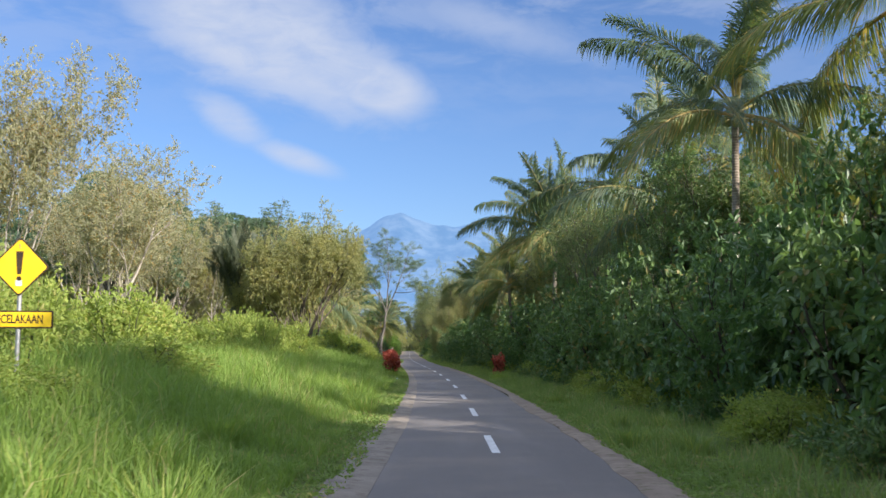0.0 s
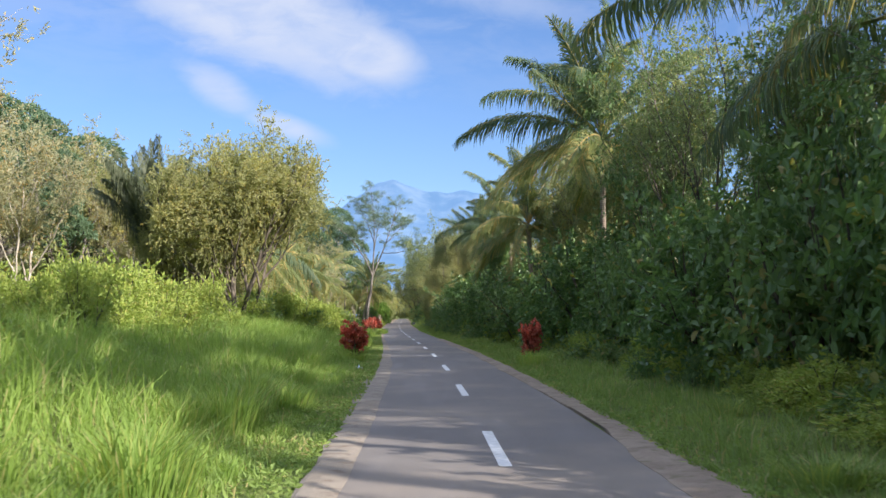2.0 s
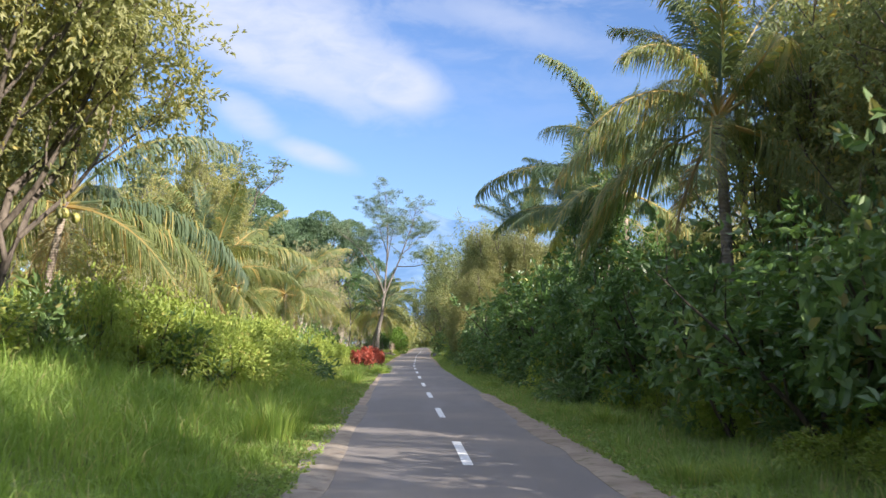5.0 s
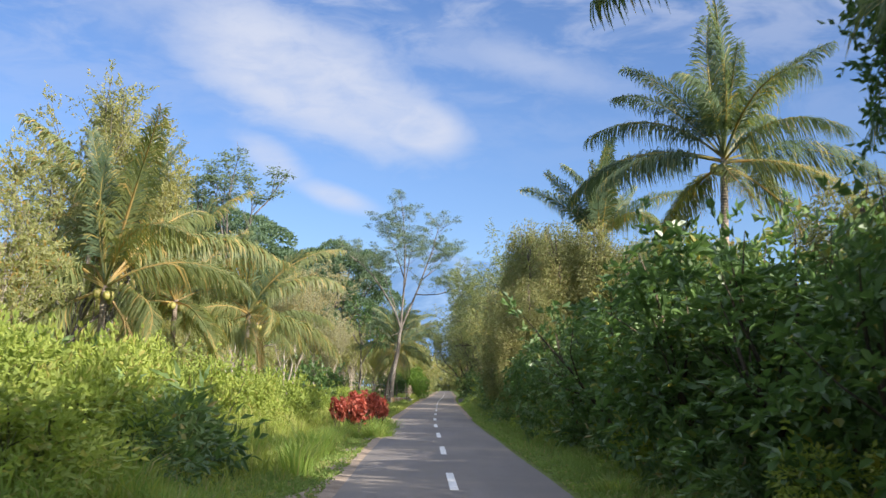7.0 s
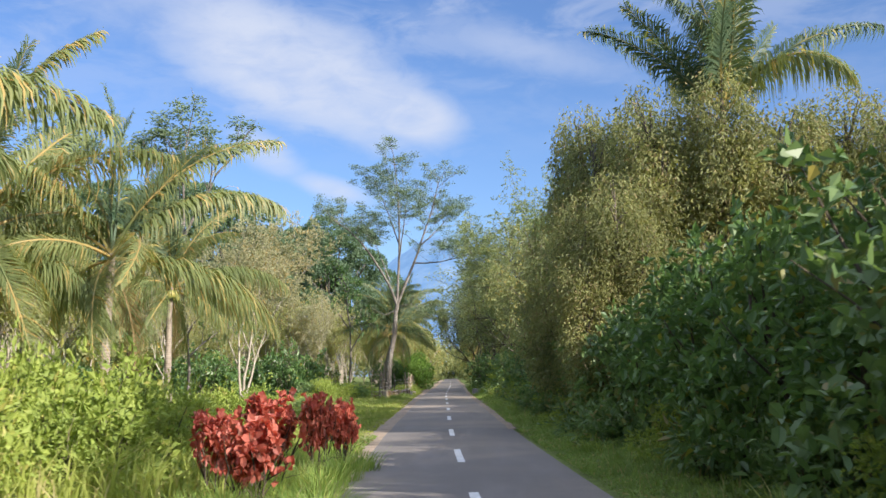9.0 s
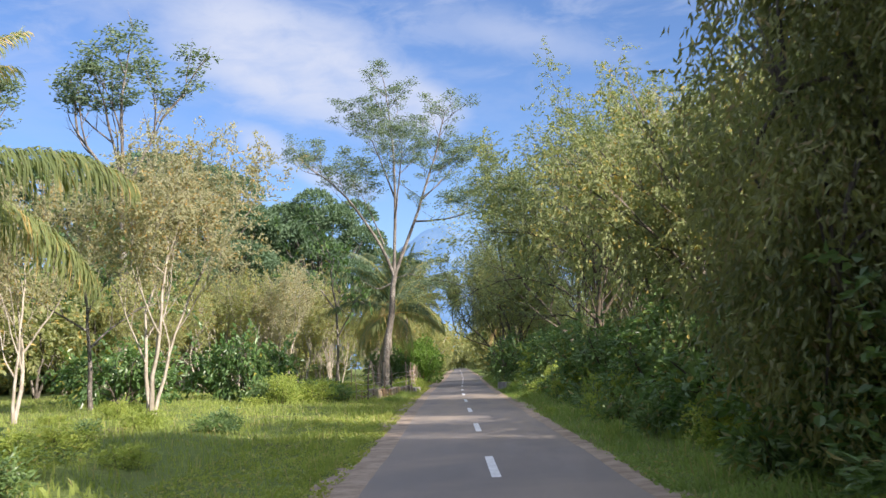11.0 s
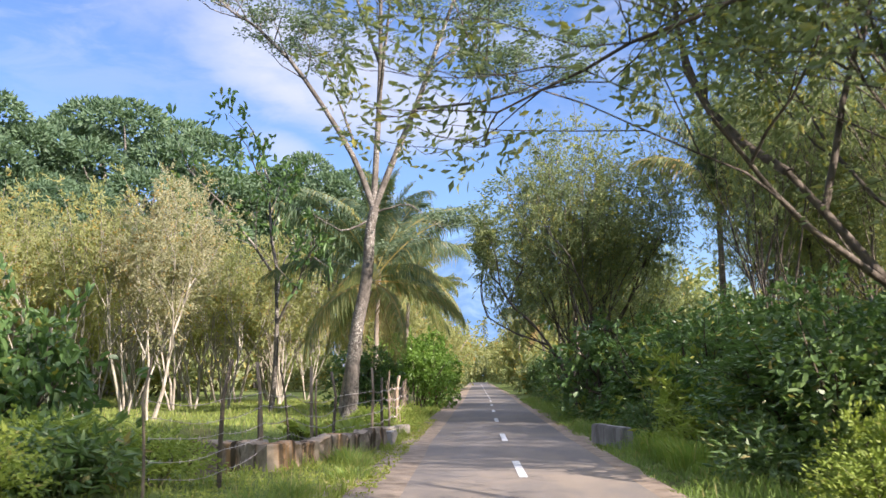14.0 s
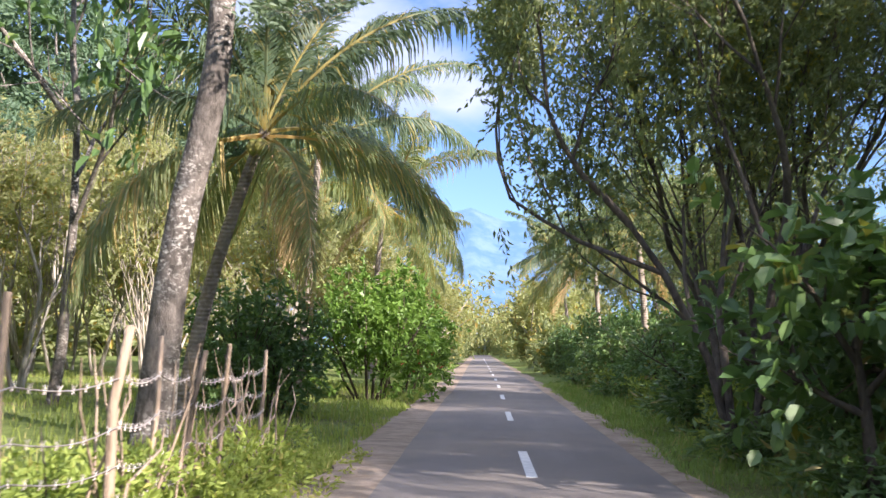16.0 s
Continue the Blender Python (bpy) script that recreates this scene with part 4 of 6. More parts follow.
put(dome_tree("rain_tree", "huge dark-green spreading tree with a domed crown", 61, 31, 14, 12, 30000, 0.75, 0.36, LEAF_DARK, BARK_GREY),
    [(-49, 268, 0, 1.05, 1.06), (-29, 276, 70, 0.75, 0.88), (-62, 250, 140, 1.0, 0.95), (-40, 290, 200, 0.9, 0.9), (-52, 135, 20, 0.75, 0.55), (-70, 160, 90, 0.9, 0.6), (-38, 225, 30, 0.5, 0.5), (-35, 116, 60, 0.62, 0.55), (-26.0, 84, 10, 0.34, 0.42), (-31.5, 108, 200, 0.36, 0.4)])
limbs = [
    ([(0.95, 0, 7.3), (1.3, 0.1, 12.5), (1.3, 0.3, 16.5), (0.9, 0.4, 20.6)], 0.12, 0.45),
    ([(0.95, 0, 7.4), (0.35, -0.2, 9.3), (-1.7, -0.5, 12.6), (-3.4, -0.6, 14.3), (-4.5, -0.5, 14.9)], 0.12, 0.4),
    ([(0.95, 0, 7.3), (2.5, 0.2, 11.1), (3.9, 0.5, 14.8), (4.9, 0.6, 18.4)], 0.13, 0.45),
    ([(2.5, 0.2, 11.0), (4.1, -0.3, 10.9), (6.1, -0.7, 11.1), (8.0, -1.0, 12.2)], 0.07, 0.3),
    ([(1.3, 0.1, 12.5), (0.3, 0.8, 15.5), (-1.0, 1.0, 18.6)], 0.07, 0.45),
    ([(1.2, 0.1, 11.2), (1.8, -1.8, 13.8), (2.2, -3.2, 15.6)], 0.07, 0.5),
    ([(0.4, -0.2, 9.5), (-0.6, 1.6, 12.0), (-1.6, 3.0, 14.2)], 0.06, 0.5),
    ([(3.0, 0.3, 12.4), (4.4, 1.9, 14.0), (5.6, 2.8, 15.4)], 0.06, 0.5),
    ([(0.9, 0, 7.0), (-0.1, -0.3, 6.5), (-1.2, -0.4, 7.2)], 0.045, 2.0),
    ([(0.95, 0, 7.2), (2.2, -0.3, 7.5), (3.6, -0.5, 6.4)], 0.04, 0.85),
]
put(layered_tree("albizia_tree", "tall grey-trunked tree with flat airy layers of foliage", 71, [(0, 0, -0.3), (0.2, 0, 2.5), (0.7, 0.05, 5.0), (0.95, 0, 7.4)], limbs, 34000, 0.17, LEAF_UMBRELLA, BARK_GREY), [(-10.5, 183.5, 0, 1.0, 1.0)])
far_umbrella = albizia("albizia_tree", "distant tall umbrella-crowned tree with bare limbs", 72, 28.0, 14.0, 7.4, 4200, (0.3, 0.2), 0.42, 0.5)
put(far_umbrella, [(-30.0, 189, 0, 1.0, 1.0), (-41.5, 190, 120, 1.0, 1.0), (-44, 150, 60, 0.8, 0.75), (-34, 118, 0, 0.6, 0.55)])

palm(-14.4, 74.3, 4.6, "dark young palm with dense upright fronds", 1, 1.15, (0.2, 0), 36, "plume", 0)
palm(-12.6, 83.5, 5.5, "coconut palm leaning over tall grass", 2, 1.0, (0.8, -0.3), 22, "green")
palm(-13.8, 107.9, 4.7, "coconut palm with yellowing fronds and a short trunk", 3, 1.12, (0.15, 0), 24, "yellow", 6)
palm(-14.2, 117.4, 5.0, "coconut palm with yellowing fronds and a short trunk", 4, 0.95, (0.1, 0.1), 22, "yellow", turn=40)
palm(-13.8, 131.8, 4.9, "coconut palm with drooping sunlit fronds", 5, 0.8, (0.1, 0), 20, "yellow", turn=80)
palm(-11.5, 119.0, 4.6, "low coconut palm with arching sunlit fronds", 6, 0.85, (0.2, 0), 18, "yellow", 0, 15)
palm(-18.5, 124.0, 6.6, "coconut palm with yellowing fronds among trees", 7, 0.95, (0, 0.2), 20, "yellow", turn=140)
palm(-11.4, 187.8, 5.4, "coconut palm with long drooping fronds behind a fence", 8, 0.92, (1.3, 0.1), 24, "green", turn=60)
palm(-11.6, 199.5, 7.6, "coconut palm with long drooping fronds", 9, 1.0, (0.3, 0.2), 22, "green", turn=20)
palm(-11.5, 213.5, 7.6, "coconut palm leaning over the road side", 10, 1.0, (0.5, -0.2), 22, "yellow", turn=110)
palm(-12.6, 231.0, 7.4, "coconut palm leaning over the road side", 11, 1.0, (0.5, -0.2), 22, "yellow", turn=70)
palm(-14.0, 250.0, 7.4, "distant roadside coconut palm", 12, 1.05, (0.5, 0), 18, "yellow", turn=10)

# ---- trees on the right ----
palm(11.0, 25.0, 10.0, "coconut palm with long fronds hanging over the hedge", 20, 1.1, (0.1, 0), 20, "green", turn=15, dry=False)
palm(8.3, 30.8, 8.4, "tall coconut palm with blue-green fronds", 21, 1.1, (0.1, 0.1), 20, "green", turn=30, dry=False)
palm(8.6, 40.0, 6.9, "coconut palm with long blue-green fronds", 33, 1.15, (0.1, 0.1), 18, "green", turn=200, span=4.3, dry=False)
palm(11.5, 44.0, 9.6, "tall coconut palm with blue-green fronds", 22, 1.05, (0.2, 0), 15, "green", turn=95)
palm(6.6, 62.8, 8.25, "coconut palm heavy with nuts above a hedge", 23, 1.08, (0.1, 0), 36, "green", 8, 50, dry=False)
palm(4.9, 74.0, 6.0, "coconut palm with yellowing lower fronds", 24, 0.85, (-0.2, 0), 22, "yellow", turn=80)
palm(4.7, 85.2, 6.3, "coconut palm with one sunlit yellow frond", 25, 0.9, (-0.1, 0), 15, "green", turn=10, span=4.2, dry=False)
palm(10.2, 92.0, 7.4, "coconut palm behind dense shrubs", 26, 0.9, (0, 0), 22, "green", turn=10)
palm(5.25, 101.7, 7.65, "coconut palm with a round full crown", 27, 0.82, (0.05, 0), 25, "green", 7, 5, span=4.9, dry=False)
palm(4.3, 121.9, 8.3, "coconut palm rising out of vine-covered trees", 28, 0.95, (0, 0), 18, "dark", 0, 45, span=4.5)
palm(2.6, 184.0, 7.0, "dark-trunked coconut palm with upright arching fronds among feathery trees", 29, 1.0, (0.0, 0), 20, "dark", 0, 45, span=4.6, dry=False)
palm(-0.9, 205.5, 5.7, "coconut palm arching over the road", 30, 1.0, (-0.4, -0.2), 24, "green", turn=20)
palm(-0.9, 224.0, 6.6, "coconut palm arching over the road", 31, 0.95, (-0.4, 0), 22, "green", turn=70)
palm(-1.4, 243.0, 7.0, "distant roadside coconut palm", 32, 1.0, (-0.6, 0), 18, "yellow", turn=120)

tall = tree("feathery_tree", "tall feathery many-stemmed tree overhanging the road", 81, 15.0, 4, 0.115, 0.25, 4, 4, 3, 26, 0.78, 0.3, 34000, 0.4, 0.15, 0.06, LEAF_SHADE, BARK_MID, 0.5, fan=15, group="feathery trees", hang=1.6, skirt=0.12)
# copies at y 4 to 47 and at 139 are added to cast shade
put(tall, [(1.0, 214, 60, 0.9, 0.75), (6.6, 139.0, 30, 0.8, 0.85), (6.6, 182.0, 130, 0.8, 0.78), (8.0, 190.5, 240, 0.9, 0.85), (13.5, 30, 20, 1.0, 0.75), (14.5, 39, 140, 1.0, 0.75), (13.6, 47, 260, 0.9, 0.85), (10.0, 8.8, 90, 0.85, 0.85), (11.5, 4.8, 200, 0.8, 0.9)])
wide = tree("feathery_tree", "broad feathery tree with fine grey-green leaves", 82, 11.5, 5, 0.1, 0.25, 4, 4, 3, 30, 0.78, 0.2, 27000, 0.36, 0.16, 0.06, LEAF_SHADE, BARK_MID, 0.5, fan=20, group="feathery trees", hang=1.4, skirt=0.12)
put(wide, [(1.2, 198, 150, 0.8, 0.75)])
bushy = tree("feathery_tree", "dense many-stemmed tree with fine blue-green foliage", 89, 11.8, 9, 0.085, 0.3, 4, 4, 3, 28, 0.77, 0.28, 56000, 0.32, 0.12, 0.048, LEAF_SHADE, BARK_MID, 0.4, fan=19, skirt=0.16, hang=0.9, thin=0.006, group="feathery trees", dome=(3.75, 6.3, 5.7))
put(bushy, [(-2.3, 184.4, 0, 1.0, 1.06)])
high = tree("feathery_tree", "tall dense-crowned tree with fine grey-green leaves over the road side", 90, 15.6, 5, 0.095, 0.42, 4, 4, 3, 30, 0.77, 0.28, 50000, 0.36, 0.14, 0.055, LEAF_SHADE, BARK_MID, 0.4, fan=5, skirt=0.3, hang=1.0, thin=0.006, group="feathery trees", dome=(4.3, 10.4, 5.7))
put(high, [(1.3, 160.3, 0, 1.18, 1.0), (5.4, 179.5, 120, 0.8, 0.85)])
airy = tree("feathery_tree", "slender many-stemmed tree with thin grey-green foliage", 91, 12.0, 4, 0.085, 0.3, 4, 4, 3, 27, 0.75, 0.3, 15000, 0.34, 0.12, 0.05, LEAF_SHADE, BARK_MID, 0.35, fan=13, skirt=0.4, group="feathery trees")
put(airy, [(2.4, 177, 60, 0.85, 1.05), (6.0, 175.5, 300, 1.0, 1.05), (5.6, 187.5, 170, 0.95, 1.05), (4.6, 170, 200, 1.0, 1.1), (7.4, 163, 20, 1.0, 1.1), (7.6, 51.0, 250, 0.9, 0.95)])
viny = tree("vine_covered_tree", "olive tree smothered in hanging vines", 83, 8.0, 3, 0.1, 0.25, 4, 3, 4, 30, 0.76, 0.2, 20000, 0.38, 0.125, 0.06, LEAF_TREE, BARK_MID, 0.5, fan=16, skirt=0.1, hang=1.6, group="vine-covered trees")
# viny in a darker leaf, which stands in for the shade on it
dusky = tree("vine_covered_tree", "creeper-grown tree with shade put into its darker leaves", 95, 8.0, 3, 0.1, 0.25, 4, 3, 4, 30, 0.76, 0.2, 22000, 0.38, 0.12, 0.06, LEAF_VINE, BARK_MID, 0.5, fan=14, skirt=0.1, hang=1.6, group="vine-covered trees")
put(dusky, [(7.7, 55.8, 200, 0.9, 1.3), (8.8, 34.8, 120, 0.9, 1.05), (9.0, 46.0, 30, 0.9, 1.15)])
# copies at y -12 to 10 and 69 to 75 are added for shade
put(viny, [(8.8, 9.6, 80, 1.0, 1.5), (10.4, 6.0, 20, 1.0, 1.55), (7.6, 69.5, 10, 1.0, 1.2), (3.0, 128.5, 80, 0.9, 1.0), (1.2, 135, 140, 0.85, 0.95), (1.6, 144, 230, 0.85, 1.05), (6.5, 110, 10, 0.9, 0.9), (7.2, 75.0, 50, 1.0, 1.3), (10.5, 68, 300, 1.0, 0.8), (11.5, 55, 20, 1.0, 0.9),
           (16, 66, 100, 1.2, 0.9), (9.2, 18.5, 40, 0.75, 1.15), (10, 28, 60, 0.8, 0.8), (10.5, 36, 160, 0.9, 0.8), (10.8, 43, 260, 0.9, 0.8), (11, 98, 80, 1.0, 0.9), (13, 140, 80, 1.0, 0.75), (8.5, 151, 10, 0.8, 0.7), (7.5, 159, 80, 0.8, 0.65), (8.2, 167, 150, 0.8, 0.7), (7.4, 183, 220, 0.8, 0.65), (8.0, 191, 300, 0.8, 0.7), (9, -12, 180, 1.1, 0.9)])

over = [
    ([(-0.2, 0, 2.6), (-1.4, 0.6, 4.1), (-3.2, 1.4, 4.7), (-4.6, 1.8, 4.3), (-5.9, 1.9, 3.7)], 0.045, 0.3),
    ([(-0.2, 0, 2.7), (-0.8, 0.3, 5.2), (-2.4, 0.8, 6.3), (-4.3, 1.0, 6.5)], 0.04, 0.3),
    ([(-0.2, 0, 2.8), (0.2, 0.2, 5.5), (-0.4, 0.5, 8.6)], 0.08, 0.3),
    ([(-0.2, 0, 2.6), (1.4, 0.8, 4.8), (2.6, 1.4, 6.8)], 0.07, 0.3),
    ([(-0.2, 0, 2.3), (-1.5, -0.6, 3.0), (-2.7, -1.2, 2.8)], 0.04, 0.4),
    ([(0.0, 0.2, 4.2), (-1.0, -1.4, 6.2), (-1.6, -2.6, 7.6)], 0.06, 0.3),
]
put(layered_tree("overhanging_tree", "dark-limbed tree with a long branch over the road", 88, [(0, 0, -0.3), (-0.1, 0, 1.4), (-0.2, 0, 2.8)], over, 9500, 0.14, LEAF_SHADE, BARK_DARK, 0.13, (0.5, 0.5, 0.4)), [(0.9, 154.5, 0, 1.0, 1.0)])
draped = draped_tree("vine_covered_tree", "tree smothered in hanging sunlit creepers", 86, 7.6, 2.5, 70000, LEAF_CREEPER, BARK_MID, "vine-covered trees")
# copies at y 10, 66-77 and 90-97 are added to cast shade
put(draped, [(3.4, 121.0, 0, 1.05, 1.12), (1.1, 119.6, 70, 0.7, 0.78), (5.9, 120.8, 140, 1.05, 1.06), (1.8, 126.5, 210, 1.0, 1.26), (8.6, 119.5, 20, 1.0, 1.0), (8.8, 66.5, 50, 1.0, 1.1), (8.6, 72.0, 160, 1.0, 1.25), (9.2, 77.0, 260, 1.0, 1.4), (8.2, 96.5, 80, 0.95, 0.82), (8.0, 90.5, 10, 0.9, 0.78), (9.4, 10.0, 300, 1.0, 1.6)])
round_dark = tree("broad_leaved_tree", "slender tree with a dense round dark-green crown", 87, 6.6, 2, 0.07, 0.6, 3, 3, 4, 24, 0.5, 0.3, 9000, 0.25, 0.14, 0.07, LEAF_BROAD, BARK_MID, 0.2, fan=3, skirt=0.64, dome=(1.05, 5.3, 1.25))
put(round_dark, [(3.5, 84.0, 0, 0.82, 1.0)])

# a wood beyond the end of the road and behind both sides
far_a = tree("woodland_tree", "distant olive-green woodland tree", 84, 9.0, 3, 0.13, 0.25, 4, 2, 4, 34, 0.78, 0.2, 1500, 0.7, 0.5, 0.25, LEAF_OLIVE, BARK_PALE, 0.4, fan=16, group="woodland", hang=1.2, skirt=0.1, thin=0.052)
far_b = tree("woodland_tree", "distant green woodland tree", 85, 9.0, 3, 0.13, 0.25, 4, 2, 4, 36, 0.78, 0.2, 1500, 0.7, 0.5, 0.25, LEAF_TREE, BARK_GREY, 0.4, fan=18, group="woodland", hang=1.2, skirt=0.1, thin=0.052)
woods = [[], []]
for i in range(64):
    y = rnd.uniform(236, 420)
    side = -1 if i % 2 else 1
    u = side * (rnd.uniform(4.6, 8) if i < 40 else rnd.uniform(8, 45))
    woods[i % 3 == 0].append((float(mid(y)) + u, y, rnd.uniform(0, 360), rnd.uniform(0.8, 1.1) * (1.2 if abs(u) > 12 else 0.9), None))
for i in range(46):         # the far side of the grove on the left
    y = 34 + i * 5.0 + rnd.uniform(-2, 2)
    woods[i % 2].append((rnd.uniform(-44, -30), y, rnd.uniform(0, 360), rnd.uniform(0.9, 1.2), rnd.uniform(0.7, 1.1)))
for i in range(60):         # closing the view under the grove
    y = 90 + i * 4.2 + rnd.uniform(-2, 2)
    woods[i % 2].append((rnd.uniform(-66, -46), y, rnd.uniform(0, 360), rnd.uniform(1.1, 1.4), rnd.uniform(0.8, 1.2)))
for i in range(22):         # sunlit trees behind the right-hand row
    y = 100 + i * 6.0 + rnd.uniform(-2, 2)
    woods[i % 2].append((rnd.uniform(12, 24), y, rnd.uniform(0, 360), rnd.uniform(0.9, 1.2), rnd.uniform(0.6, 0.85)))
for i in range(12):
    woods[i % 2].append((float(mid(425)) + (i - 6) * 5.0, 425 + rnd.uniform(-5, 5), rnd.uniform(0, 360), 1.1, 1.2))
for proto, some in zip((far_a, far_b), woods):
    put(proto, some)


# ---- shrubs and hedge ----
def shrub(name, label, seed, height, radius, leaf_n, leaf, leaf_w, mat, stems=6, levels=1, category="shrub", group="", fill=0.55, droop=0.1, stem_mat=None, low=0.12, whorl=0, lift=0.5):
    """A dense shrub: stems, twigs and leaves packed towards its lumpy outside."""
    rng = np.random.default_rng(seed)
    lines, tips = [], []
    for s in range(stems):
        a, tilt = 6.28 * s / stems + rng.uniform(-0.4, 0.4), radians(rng.uniform(8, 38))
        way = (math.sin(tilt) * math.cos(a), math.sin(tilt) * math.sin(a), math.cos(tilt))
        grow(rng, (0.2 * radius * math.cos(a), 0.2 * radius * math.sin(a), -0.1), way, height * 0.5, 0.02 + 0.008 * height, levels, 4, 34, 0.62, 0.12, 0.14, 0.3, (lines, tips))
    lumps = []
    for i in range(11):
        a, e = i * 2.399, rng.uniform(low, 0.82)
        lumps.append((radius * 0.62 * math.cos(a) * (1.15 - 0.5 * e), radius * 0.62 * math.sin(a) * (1.15 - 0.5 * e), height * e))
    lumps = np.array(lumps)
    n1 = int(leaf_n * fill)
    i = rng.integers(0, 11, n1)
    d = unit(rng.normal(size=(n1, 3)))
    pos = lumps[i] + d * rng.uniform(0.7, 1.08, (n1, 1)) * np.array([radius * 0.46, radius * 0.46, height * 0.24])
    way = d * 0.8 + rng.normal(size=(n1, 3)) * 0.5 + (0, 0, 0.15 - droop)
    keep = pos[:, 2] > 0.03
    if whorl:
        v, f = rosettes(rng, pos[keep][::whorl], way[keep][::whorl] + (0, 0, lift), leaf, leaf_w, whorl)
    else:
        v, f = leaves(rng, pos[keep], way[keep], leaf, leaf_w)
    top = max(t[0][2] for t in tips)
    tips = [(p * (1, 1, height * 0.95 / top), w) for p, w in tips]
    lines = [(p * (1, 1, height * 0.95 / top), r) for p, r in lines]
    v2, f2 = crown(rng, tips, leaf_n - n1, leaf * 0.9, leaf, leaf_w, droop)
    ob = thing(name, label, category, group)
    tagged(attach("stem", np_mesh("stem", *tubes(lines, 4), stem_mat or BARK_DARK, True), ob), kind="stuff")
    attach("foliage", np_mesh("foliage", np.concatenate([v, v2]), np.concatenate([f, f2 + len(v)]), mat), ob)
    return ob


hedge = [
    shrub("broadleaf_shrub", "dense dark-green broad-leaved roadside shrub", 91, 3.2, 1.6, 3000, 0.19, 0.095, LEAF_BROAD, group="roadside shrubs", fill=0.75, whorl=6),
    shrub("broadleaf_shrub", "dense dark-green broad-leaved roadside shrub", 92, 3.0, 1.7, 3000, 0.18, 0.09, LEAF_BROAD, group="roadside shrubs", fill=0.75, whorl=5),
    shrub("vine_shrub", "shaded shrub overgrown with leafy vines", 93, 2.6, 1.7, 2800, 0.165, 0.11, LEAF_VINE, group="roadside shrubs", droop=0.4, fill=0.7, whorl=4),
    shrub("broadleaf_shrub", "tall glossy broad-leaved roadside shrub", 94, 4.2, 1.8, 4600, 0.2, 0.1, LEAF_BROAD, group="roadside shrubs", fill=0.75, whorl=6),
]
# height of the hedge along the road
HEDGE_Y, HEDGE_H = [0, 12, 22, 34, 46, 56, 62, 72, 84, 95, 106, 112, 118, 130, 140, 150, 158, 168, 178, 190, 215], [5.2, 5.2, 5.2, 4.9, 4.8, 4.8, 4.5, 4.1, 4.5, 4.6, 4.2, 3.7, 3.5, 3.3, 3.1, 3.1, 3.2, 3.5, 3.3, 3.3, 3.4]
spots = [[], [], [], []]
y = -8.0
while y < 236:
    h = float(np.interp(y, HEDGE_Y, HEDGE_H))
    for row in range(3 if y < 130 else 2):
        u = (4.9, 6.6, 8.8)[row] + rnd.uniform(-0.35, 0.35) + (0.55 if y < 58 else 0) + (0.4 if y < 20 else 0) - 0.55 * float(smooth(y, 68, 78) * (1 - smooth(y, 120, 130)))
        yy = y + rnd.uniform(-0.6, 0.6)
        if row == 2 and int(y / 2.5) % 2:
            continue
        if 138 < yy < 186 and (rnd.random() < 0.2 or 152.5 < yy < 159.5):
            continue
        k = rnd.choice((0, 1, 2, 3) if row else (0, 1, 2, 2, 3))
        tallness = h * rnd.uniform(0.72, 1.1) * (0.8 if row == 0 else 1.0) / (3.2, 3.0, 2.6, 4.2)[k]
        spots[k].append((float(mid(yy)) + u, yy, rnd.uniform(0, 360), rnd.uniform(0.85, 1.1), tallness))
    y += 2.5
spots[3] += [(3.6, 101.6, 20, 0.9, 1.08), (4.3, 103.2, 200, 0.9, 1.1), (4.9, 100.2, 110, 1.0, 1.2), (3.7, 104.2, 60, 1.0, 1.0), (4.6, 106.6, 280, 1.0, 1.26), (5.0, 104.4, 170, 1.0, 1.3)]
spots[0] += [(-10.5, 190.2, 40, 0.85, 0.85), (-11.6, 192.0, 150, 0.85, 0.8)]
for proto, some in zip(hedge, spots):
    put(proto, some)

weed = [
    shrub("weed_clump", "light-green weedy undergrowth at the road side", 101, 1.1, 0.9, 2300, 0.095, 0.048, LEAF_WEED, 6, group="undergrowth", stem_mat=STEM_GREEN),
    shrub("weed_clump", "light-green weedy undergrowth at the road side", 102, 1.0, 1.0, 2300, 0.1, 0.052, LEAF_WEED, 6, group="undergrowth", stem_mat=STEM_GREEN),
    shrub("fern_clump", "low dark-green undergrowth beneath the hedge", 103, 0.8, 0.8, 800, 0.22, 0.07, LEAF_VINE, 7, group="undergrowth", droop=0.3, stem_mat=STEM_GREEN),
]
spots = [[], [], []]
for i in range(70):         # beneath the hedge
    yy = i * 3.1 + rnd.uniform(-1, 1)
    back = 0.8 if yy < 74 else 0.0
    spots[2 if i % 3 else 0].append((float(mid(yy)) + rnd.uniform(3.1, 3.7) + back, yy, rnd.uniform(0, 360), rnd.uniform(0.7, 1.1) - 0.3 * back, rnd.uniform(0.6, 1.0) - 0.35 * back))
for i in range(60):         # light weeds on the sloping verge
    yy = rnd.uniform(16, 84)
    spots[i % 2].append((float(mid(yy)) + rnd.uniform(4.0, 5.4), yy, rnd.uniform(0, 360), rnd.uniform(0.6, 1.0), rnd.uniform(0.35, 0.8)))
for x, yy in ((-5.9, 14.2), (-6.5, 15.0), (-5.3, 14.9), (-6.9, 14.0), (-7.6, 15.2)):      # round the sign's foot
    spots[1].append((x, yy, rnd.uniform(0, 360), 0.8, 0.5))
for i in range(46):         # sunlit bushes at the back of the field
    yy = rnd.uniform(18, 64)
    spots[i % 2].append((float(mid(yy)) - rnd.uniform(9.5, 14.5), yy, rnd.uniform(0, 360), rnd.uniform(0.9, 1.7), rnd.uniform(0.6, 2.3)))
